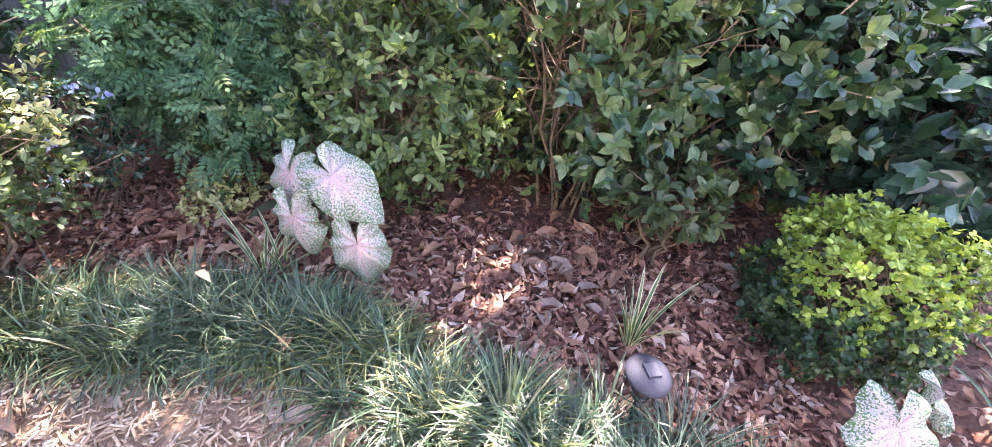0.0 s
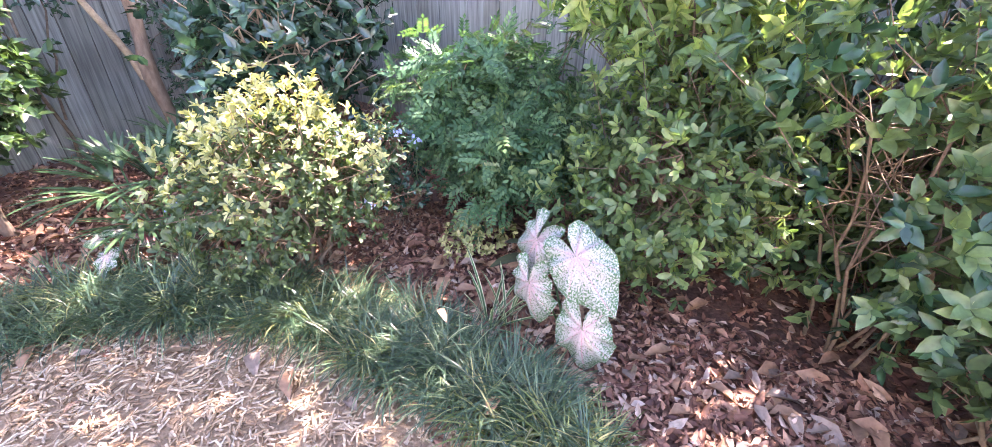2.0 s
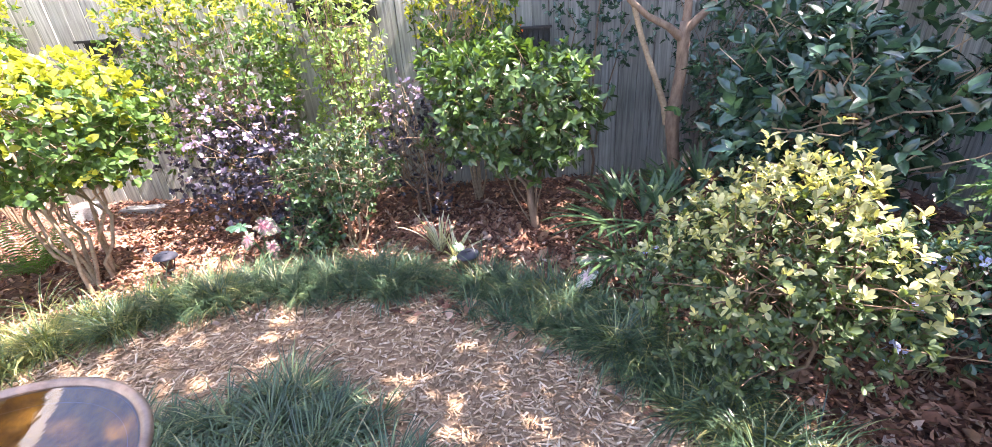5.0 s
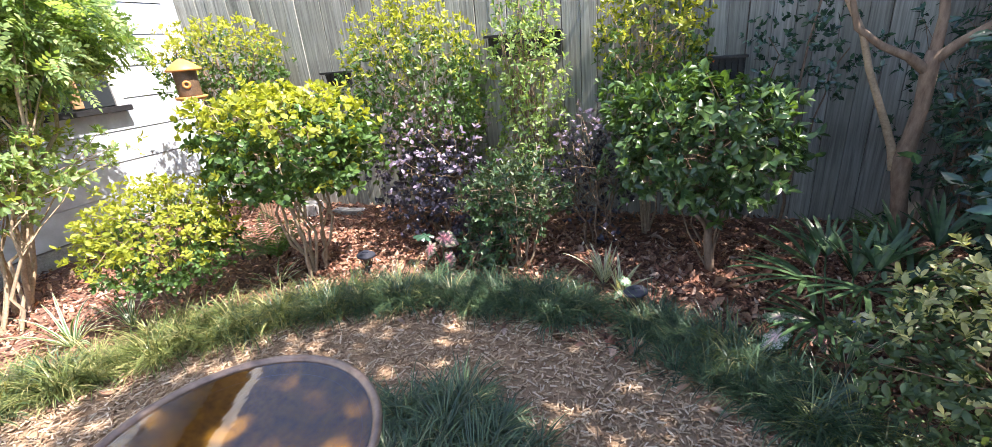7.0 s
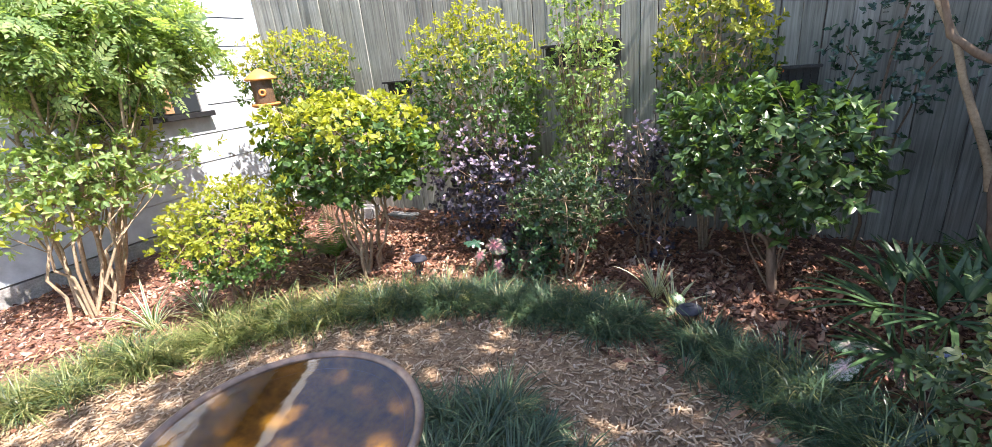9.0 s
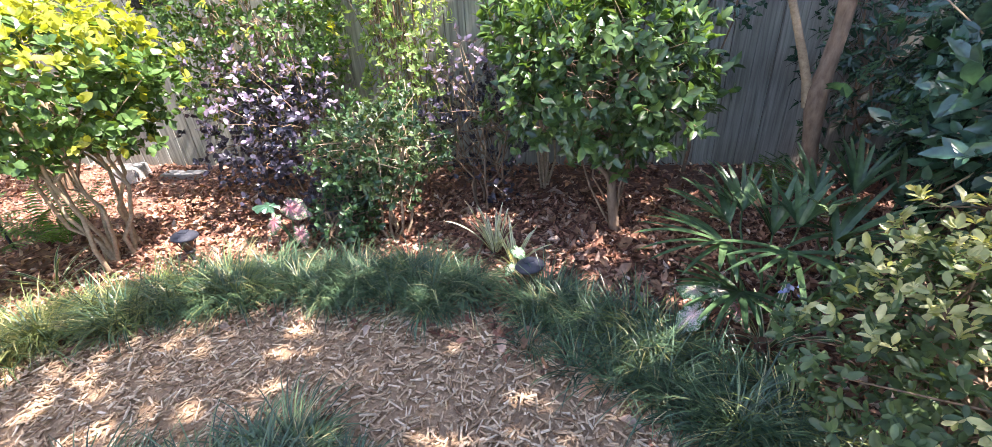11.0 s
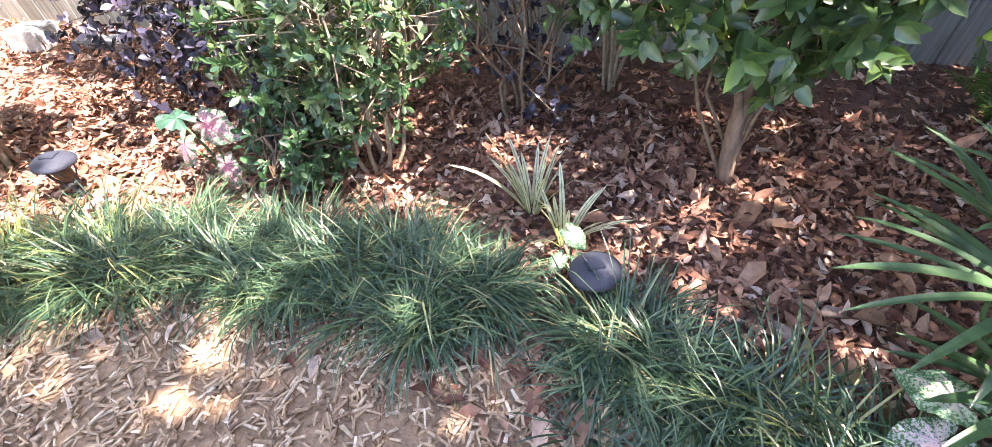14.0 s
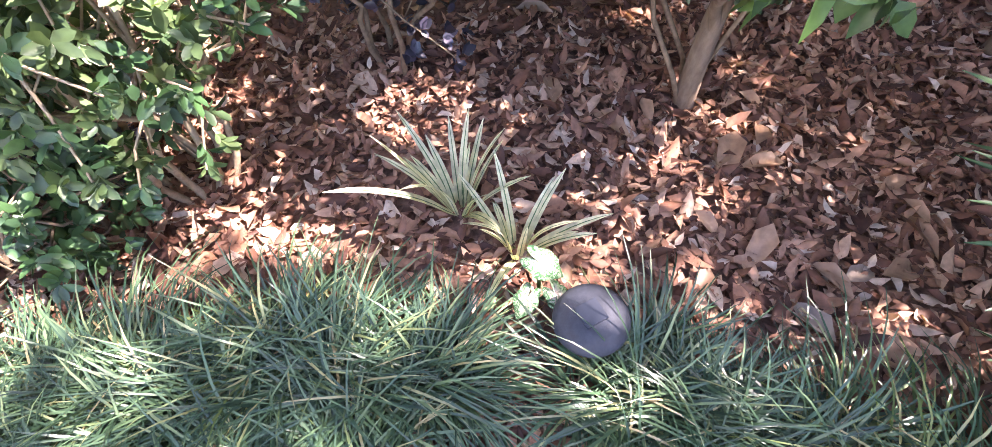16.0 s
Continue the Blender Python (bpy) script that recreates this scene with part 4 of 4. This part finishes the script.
def heart_mesh(L, material, name="leaf"):
    """A heart-shaped blade, stalk at the origin, tip at +y; u runs round the stalk, v out to the margin."""
    seg, rings = 40, 6
    V, F, uv = [], [], []
    for j in range(rings + 1):
        v = j / rings
        for i in range(seg + 1):
            th = -math.pi + 2 * math.pi * i / seg          # 0 at the tip, pi at the notch
            c = abs(th) / math.pi
            r = 1.0 / (1 + 2.6 * c ** 0.9) + 0.22 * math.exp(-((c - 0.80) / 0.16) ** 2) + 0.10 * math.exp(-((c - 0.35) / 0.2) ** 2)
            if c > 0.9:
                r *= 1 - ((c - 0.9) / 0.1) ** 1.5 * 0.75
            r *= (1 + 0.015 * math.sin(i * 2.1)) * L * v
            x, y = 0.88 * r * math.sin(th), r * math.cos(th)
            z = (-0.38 * y * y / L if y > 0 else -0.25 * y * y / L) - 0.45 * x * x / L + 0.014 * v * math.sin(i * 1.3) * L / 0.2 + 0.16 * abs(x) * (1 - v)
            V.append((x, y, z))
            uv.append((i / seg, v))
    for j in range(rings):
        for i in range(seg):
            k = j * (seg + 1) + i
            F.append((k, k + 1, k + seg + 2, k + seg + 1))
    return meshed(name, V, F, material, uv=uv)


def caladium(at, leaves, material, label):
    """leaves: stalk end, direction of the tip, the way the blade faces, length."""
    t = thing("caladium", (at[0], at[1], 0), label, "caladium")
    for p, d, nrm, L, *m in leaves:
        Y = Vector(d).normalized()
        X = Y.cross(Vector(nrm)).normalized()
        Z = X.cross(Y)
        M = Matrix((X, Y, Z)).transposed().to_4x4()
        o = Vector(p) - Vector((at[0], at[1], 0))
        lf = part("leaf", heart_mesh(L, m[0] if m else material), None, t)
        lf.matrix_local = Matrix.Translation(o) @ M
        st = part("stalk", tubes([[((rng.normal(0, 0.008), rng.normal(0, 0.008), -0.02), 0.005), (tuple(o * 0.55 + Vector((0, 0, o.z * 0.12))), 0.0042), (tuple(o), 0.003)]], 6), L_STRAP, t)
    return t


caladium((1.82, 0.45), [((1.71, 0.43, 0.5), (-0.25, -0.75, -0.55), (-0.75, -0.1, 0.62), 0.22), ((1.7, 0.58, 0.33), (-0.1, -0.1, -1.0), (-0.85, 0.15, 0.4), 0.2), ((1.68, 0.36, 0.26), (-0.1, -0.12, -1.0), (-0.85, -0.1, 0.4), 0.22), ((1.78, 0.61, 0.45), (-0.2, 0.3, -0.85), (-0.8, 0.25, 0.5), 0.21)], CAL_WHITE, "white and pink caladium with green-speckled heart leaves")
caladium((1.25, -1.1), [((1.2, -1.08, 0.33), (-0.6, 0.1, -0.5), (-0.55, 0.1, 0.8), 0.2), ((1.32, -1.28, 0.3), (0.2, -0.5, -0.5), (-0.3, -0.4, 0.8), 0.17)], CAL_WHITE, "white caladium with pink blush beside the path light")
caladium((-0.93, 2.78), [((-0.98, 2.72, 0.2), (-0.2, -0.5, -0.75), (-0.1, -0.9, 0.35), 0.085), ((-0.84, 2.7, 0.15), (0.3, -0.5, -0.75), (0.2, -0.9, 0.35), 0.085), ((-0.9, 2.76, 0.26), (0.85, -0.25, -0.2), (0.1, -0.8, 0.5), 0.12), ((-1.05, 2.8, 0.24), (-0.9, 0.1, 0.15), (0.0, -0.1, 1.0), 0.11, L_DARK)], CAL_PINK, "small caladium with pink-veined heart leaves")
caladium((0.98, 2.2), [((0.93, 2.17, 0.17), (-0.7, -0.3, -0.5), (-0.3, -0.3, 0.9), 0.1, CAL_WHITE), ((1.0, 2.21, 0.24), (0.5, 0.2, -0.1), (0.2, -0.3, 0.9), 0.09, CAL_GREEN), ((1.07, 2.18, 0.2), (0.6, -0.5, -0.6), (0.6, -0.3, 0.7), 0.11, CAL_PINK), ((0.94, 2.22, 0.23), (-0.5, 0.5, -0.1), (-0.3, -0.2, 0.9), 0.09, CAL_GREEN)], CAL_GREEN, "caladium with white, green and pink mottled leaves")
caladium((0.28, 2.57), [((0.27, 2.58, 0.15), (0.5, -0.3, -0.2), (-0.1, -0.3, 0.9), 0.06), ((0.25, 2.54, 0.09), (-0.4, -0.5, -0.3), (-0.1, -0.3, 0.9), 0.05), ((0.3, 2.54, 0.09), (0.4, -0.5, -0.3), (0.1, -0.3, 0.9), 0.05)], CAL_GREEN, "tiny green caladium beside the path light")

# broad dark leaves at the hedge's foot
t = thing("aspidistra", (2.22, 0.84, 0), "broad dark leaning leaves in the hedge's shade", "plant")
for i in range(9):
    a = radians(150 + i * 14 + rng.normal(0, 8))
    mesh, idx = blades(np.array([[rng.normal(0, 0.05), rng.normal(0, 0.05), 0.0]]), np.array([a]), np.array([rng.uniform(0.28, 0.42)]), np.array([0.085]), np.array([rng.uniform(0.2, 0.8)]), np.array([rng.uniform(0.5, 1.2)]), 8, 0.96)
    part("leaf", mesh, (L_ASPID, L_ASPID), t, "", idx)

# pale blue flower heads
for x, y, z in ((2.03, 1.53, 0.57), (1.97, 1.6, 0.55), (2.06, 1.45, 0.55), (1.86, 1.72, 0.56), (1.84, 1.5, 0.44), (1.75, 1.42, 0.36), (1.3, 2.24, 0.26)):
    t = thing("blue_flower", (x - 0.08, y - 0.06, z + 0.01), "pale blue five-petalled flower head on a thin stem", "flower", "blue flowers")
    m = 12
    D = unit(rng.normal(size=(m, 3)) + (-0.4, -0.3, 0.3))
    V, F, _ = scatter("round", rng.normal(0, 0.012, (m, 3)), D, rng.normal(size=(m, 3)) + (-1, -0.5, 1), rng.uniform(0.016, 0.026, m))
    part("petals", (V, F), PETAL, t)
    part("stem", tubes([limb((0, 0, 0), (0.03, 0.03, -0.22), 0.0018, 0.0025, 0.01)], 5), L_STRAP, t)

# ---- path lights ----


def path_light(at, h, tilt=(0, 0)):
    t = thing("path_light", (at[0], at[1], 0), "dark plastic solar path light with a domed cap", "path light", "path lights")
    cap = part("cap", lathe([(0.0, -0.010), (0.03, -0.010), (0.056, -0.012), (0.0625, -0.010), (0.064, -0.004), (0.062, 0.002), (0.052, 0.011), (0.036, 0.018), (0.018, 0.0215), (0.0, 0.0225)], 40), LAMPCAP, t)
    cap.matrix_local = pose(0, 0, h, tilt[0], tilt[1], 20)
    part("solar_cell", box_bm(0.04, 0.04, 0.008, (0, 0, 0.0215), 0.001), PANEL, cap)
    lines = [[((0.045 * math.cos(a), 0.045 * math.sin(a), h - 0.012), 0.0028), ((0.036 * math.cos(a + 0.25), 0.036 * math.sin(a + 0.25), h - 0.05), 0.0028), ((0.022 * math.cos(a + 0.5), 0.022 * math.sin(a + 0.5), h - 0.085), 0.0028)] for a in np.arange(8) * math.pi / 4]
    for l in lines:
        part("cage_bar", tubes([l], 5), BLACKMETAL, t)
    part("lens", lathe([(0.0, h - 0.082), (0.018, h - 0.08), (0.026, h - 0.05), (0.03, h - 0.015), (0.0, h - 0.014)], 20), SEED, t)
    part("ring", lathe([(0.0, h - 0.095), (0.024, h - 0.095), (0.026, h - 0.088), (0.024, h - 0.08), (0.0, h - 0.08)], 20), BLACKMETAL, t)
    part("stake", tubes([[((0, 0, -0.03), 0.008), ((0, 0, h - 0.09), 0.01)]], 8), BLACKMETAL, t)
    return t


path_light((0.339, 2.466), 0.15, (-6, -6))
path_light((-1.42, 2.61), 0.165, (-3, 5))
path_light((1.318, -0.561), 0.245, (4, -8))

# ---- bird feeder on a pole ----
t = thing("bird_feeder", (-2.68, 2.7, 0), "orange-roofed tube bird feeder on a slim black pole", "bird feeder")
part("pole", tubes([[((0, 0, -0.1), 0.009), ((0, 0, 1.24), 0.009)]], 10), BLACKMETAL, t)
part("tray", lathe([(0.0, 1.235), (0.08, 1.235), (0.098, 1.245), (0.102, 1.258), (0.094, 1.262), (0.06, 1.256), (0.0, 1.256)], 32), ORANGE, t)
part("body", lathe([(0.0, 1.255), (0.07, 1.255), (0.072, 1.27), (0.072, 1.43), (0.07, 1.44), (0.0, 1.44)], 32), SEED, t)
part("roof", lathe([(0.0, 1.425), (0.09, 1.425), (0.112, 1.43), (0.11, 1.44), (0.075, 1.47), (0.03, 1.5), (0.012, 1.508), (0.0, 1.51)], 32), ORANGE, t)
pt = part("port", lathe([(0.012, -0.004), (0.024, -0.004), (0.028, 0.0), (0.024, 0.008), (0.012, 0.008), (0.012, -0.004)], 20), ORANGE, t)
pt.matrix_local = look((0.052, -0.05, 1.34), (-0.1, 0.1, 1.34))
part("hanger", tubes([[((0.02 * math.cos(a), 0, 1.525 + 0.02 * math.sin(a)), 0.0025) for a in np.linspace(-1.4, 4.5, 14)]], 6), BLACKMETAL, t)

# ---- bird bath ----
t = thing("bird_bath", (-0.39, 0.75, 0), "brown glazed bird bath bowl full of murky water", "bird bath")
part("bowl", lathe([(0.05, 0.585), (0.14, 0.59), (0.24, 0.61), (0.3, 0.64), (0.318, 0.652), (0.323, 0.66), (0.320, 0.668), (0.313, 0.671), (0.305, 0.668), (0.301, 0.66), (0.29, 0.645), (0.22, 0.622), (0.12, 0.61), (0.0, 0.607)], 72), BOWL, t)
part("basin", lathe([(0.297, 0.656), (0.275, 0.640), (0.215, 0.6245), (0.12, 0.6125), (0.0, 0.6095)], 72), ALGAE, t, "algae-stained yellow-brown basin floor")
w = part("water", lathe([(0.301, 0.661), (0.15, 0.661), (0.0, 0.661)], 72), WATER, t, "still murky water")
w.visible_shadow = False
part("pedestal", lathe([(0.15, -0.02), (0.15, 0.03), (0.13, 0.05), (0.08, 0.09), (0.06, 0.2), (0.055, 0.35), (0.065, 0.48), (0.1, 0.56), (0.13, 0.59)], 40), BOWL, t)

# ---- fence fittings, stones, stump ----


def wall_tray(x, z, w, h):
    t = thing("wall_planter", (x, 4.0, z), "black metal planter tray hung on the fence", "planter")
    part("rim", box_bm(w, 0.09, 0.018, (0, -0.03, 0), 0.003), BLACKMETAL, t)
    part("panel", box_bm(w - 0.03, 0.015, h, (0, 0.005, -h / 2 - 0.009), 0.002), BLACKMETAL, t)
    for i in range(int(w / 0.04)):
        part("bar", tubes([[((-w / 2 + 0.02 + i * 0.04, -0.065, -0.01), 0.003), ((-w / 2 + 0.02 + i * 0.04, -0.05, -h), 0.003)]], 5), BLACKMETAL, t)
    part("bracket", box_bm(0.02, 0.06, 0.04, (0, 0.02, -0.03)), BLACKMETAL, t)
    return t


wall_tray(0.78, 1.19, 0.36, 0.15)
wall_tray(-0.62, 1.47, 0.62, 0.17)
wall_tray(-2.42, 1.3, 0.3, 0.12)
t = thing("orange_flower", (0.72, 3.93, 1.19), "small orange flower in the hanging tray", "flower")
V, F, _ = scatter("round", rng.normal(0, 0.012, (14, 3)), rng.normal(size=(14, 3)) + (0, -0.5, 0.5), rng.normal(size=(14, 3)) + (0, -1, 1), rng.uniform(0.02, 0.035, 14))
part("petals", (V, F), FLOWER, t)
for x, y, s, rz in ((-2.45, 3.78, (0.34, 0.12, 0.05), 4), (-2.85, 3.72, (0.2, 0.18, 0.12), 12)):
    bm = box_bm(*s, (0, 0, s[2] / 2 - 0.012), 0.012)
    for v in bm.verts:
        v.co += Vector(tuple(rng.normal(0, 0.004, 3)))
    ob = tagged(part("stone", bm, CONCRETE), "flat grey stone block at the fence's foot", "stone")
    ob.matrix_world = pose(x, y, 0, 0, 0, rz)
ob = tagged(part("stump", lathe([(0.034, -0.02), (0.03, 0.05), (0.028, 0.115), (0.02, 0.12), (0.0, 0.118)], 14), STAKE), "short sawn orange-brown stump under the hedge", "stump")
ob.location = (2.74, -1.4, 0)

# ---- single fallen leaves ----
for x, y, z, L, a, m in ((0.887, 2.383, 0.02, 0.17, 130, FALLEN), (0.787, 2.458, 0.02, 0.12, 120, GREYLEAF), (0.767, 2.866, 0.02, 0.09, 60, FALLEN), (1.772, 1.061, 0.03, 0.14, 200, FALLEN), (1.505, 0.808, 0.2, 0.07, 250, FALLEN),
                         (0.604, 1.592, 0.015, 0.06, 20, FALLEN), (1.271, 0.614, 0.02, 0.11, 300, FALLEN), (1.386, 0.49, 0.1, 0.09, 10, FALLEN), (-0.898, 2.131, 0.018, 0.08, 340, GREYLEAF), (1.2, 0.45, 0.02, 0.1, 200, GREYLEAF), (1.15, 0.9, 0.02, 0.09, 80, GREYLEAF),
                         (1.1, 0.2, 0.02, 0.1, 30, GREYLEAF), (2.0, -0.35, 0.02, 0.13, 150, FALLEN), (1.9, 0.1, 0.02, 0.12, 40, FALLEN), (1.95, -0.95, 0.02, 0.14, 90, GREYLEAF), (1.35, -0.35, 0.1, 0.1, 280, FALLEN), (1.28, 0.75, 0.02, 0.12, 230, FALLEN), (2.1, 0.9, 0.03, 0.15, 170, FALLEN), (1.7, -0.3, 0.02, 0.12, 10, GREYLEAF), (0.95, 3.25, 0.02, 0.08, 200, FALLEN), (0.55, 2.75, 0.02, 0.08, 330, GREYLEAF)):
    d = np.array([[math.cos(radians(a)), math.sin(radians(a)), 0.05]])
    V, F, _ = scatter("litter", np.zeros((1, 3)), d, np.array([[0.1, 0.05, 1.0]]), np.array([L]))
    ob = tagged(part("fallen_leaf", (V - V.mean(0), F), m), "dry brown fallen leaf" + (" caught on the grass" if z > 0.05 else " lying on the mulch"), "leaf", "fallen leaves")
    ob.location = (x, y, z)

LEAVES = []
for k in range(6):
    V, F, _ = scatter("litter", np.zeros((1, 3)), np.array([[1.0, 0.0, 0.04]]), np.array([[0.1, rng.normal(0, 0.3), 1.0]]), np.array([0.08 + 0.012 * k]))
    LEAVES.append(meshed("fallen_leaf", V - V.mean(0), F, (FALLEN, GREYLEAF, FALLEN)[k % 3]))
for k in range(110):
    if k < 75:
        x, y = rng.uniform(1.62, 2.35), rng.uniform(-1.1, 1.35)
    elif k < 95:
        x, y = rng.uniform(0.4, 1.2), rng.uniform(2.45, 3.6)
    else:
        q = LINE[rng.integers(55, 105)]
        x, y = q[0] - 0.2 - rng.random() * 0.12, q[1] - 0.12 * rng.random()
    ob = tagged(new("fallen_leaf", LEAVES[rng.integers(6)]), "dry brown fallen leaf lying on the mulch", "leaf", "fallen leaves")
    ob.matrix_world = pose(x, y, 0.024 + rng.random() * 0.012, rng.normal(0, 12), rng.normal(0, 10), rng.uniform(0, 360))

# ---- fences, board by board ----


def board_mesh(w, h):
    bm = box_bm(w, 0.017, h, (0, 0, h / 2))
    bmesh.ops.bevel(bm, geom=[e for e in bm.edges if abs(e.verts[0].co.z - e.verts[1].co.z) > 1], offset=0.002, segments=1, affect="EDGES")
    me = bpy.data.meshes.new("board")
    bm.to_mesh(me)
    bm.free()
    me.materials.append(BOARD)
    return me


WIDTHS = (0.118, 0.128, 0.134, 0.139)


def fence(name, a, b, out, h, label):
    f = thing(name, (a[0], a[1], 0), label, "fence", kind="structure")
    d = Vector((b[0] - a[0], b[1] - a[1], 0))
    ln, ang = d.length, math.atan2(d.y, d.x)
    f.rotation_euler = (0, 0, ang)
    boards = [board_mesh(w, h) for w in WIDTHS]
    s = 0.0
    while s < ln:
        k = rng.integers(len(WIDTHS))
        w = WIDTHS[k]
        ob = part("board", boards[k], None, f)
        ob.matrix_local = pose(s + w / 2, out * rng.uniform(0, 0.007), -0.02, rng.normal(0, 0.12), rng.normal(0, 0.06), rng.normal(0, 1.4))
        s += w + rng.uniform(0.003, 0.007)
    # dark sheet added so no daylight shows through the gaps between boards
    part("backing_panel", box_bm(ln, 0.006, h - 0.05, (ln / 2, -out * 0.0125, h / 2 - 0.035)), RAIL, f, "added dark sheet blocking light through the board joints")
    for z in (0.35, h / 2, h - 0.3):
        part("rail", box_bm(ln, 0.04, 0.09, (ln / 2, -out * 0.036, z)), RAIL, f)
    x = 0.4
    while x < ln:
        part("post", box_bm(0.09, 0.09, h - 0.05, (x, -out * 0.106, h / 2 - 0.035)), RAIL, f)
        x += 2.4
    return f


fence("wall_north", (-4.26, 4.05), (3.42, 4.05), -1, 2.35, "tall weathered grey board fence")
fence("wall_east", (3.42, 4.02), (3.42, -4.0), -1, 1.95, "tall weathered grey board fence")
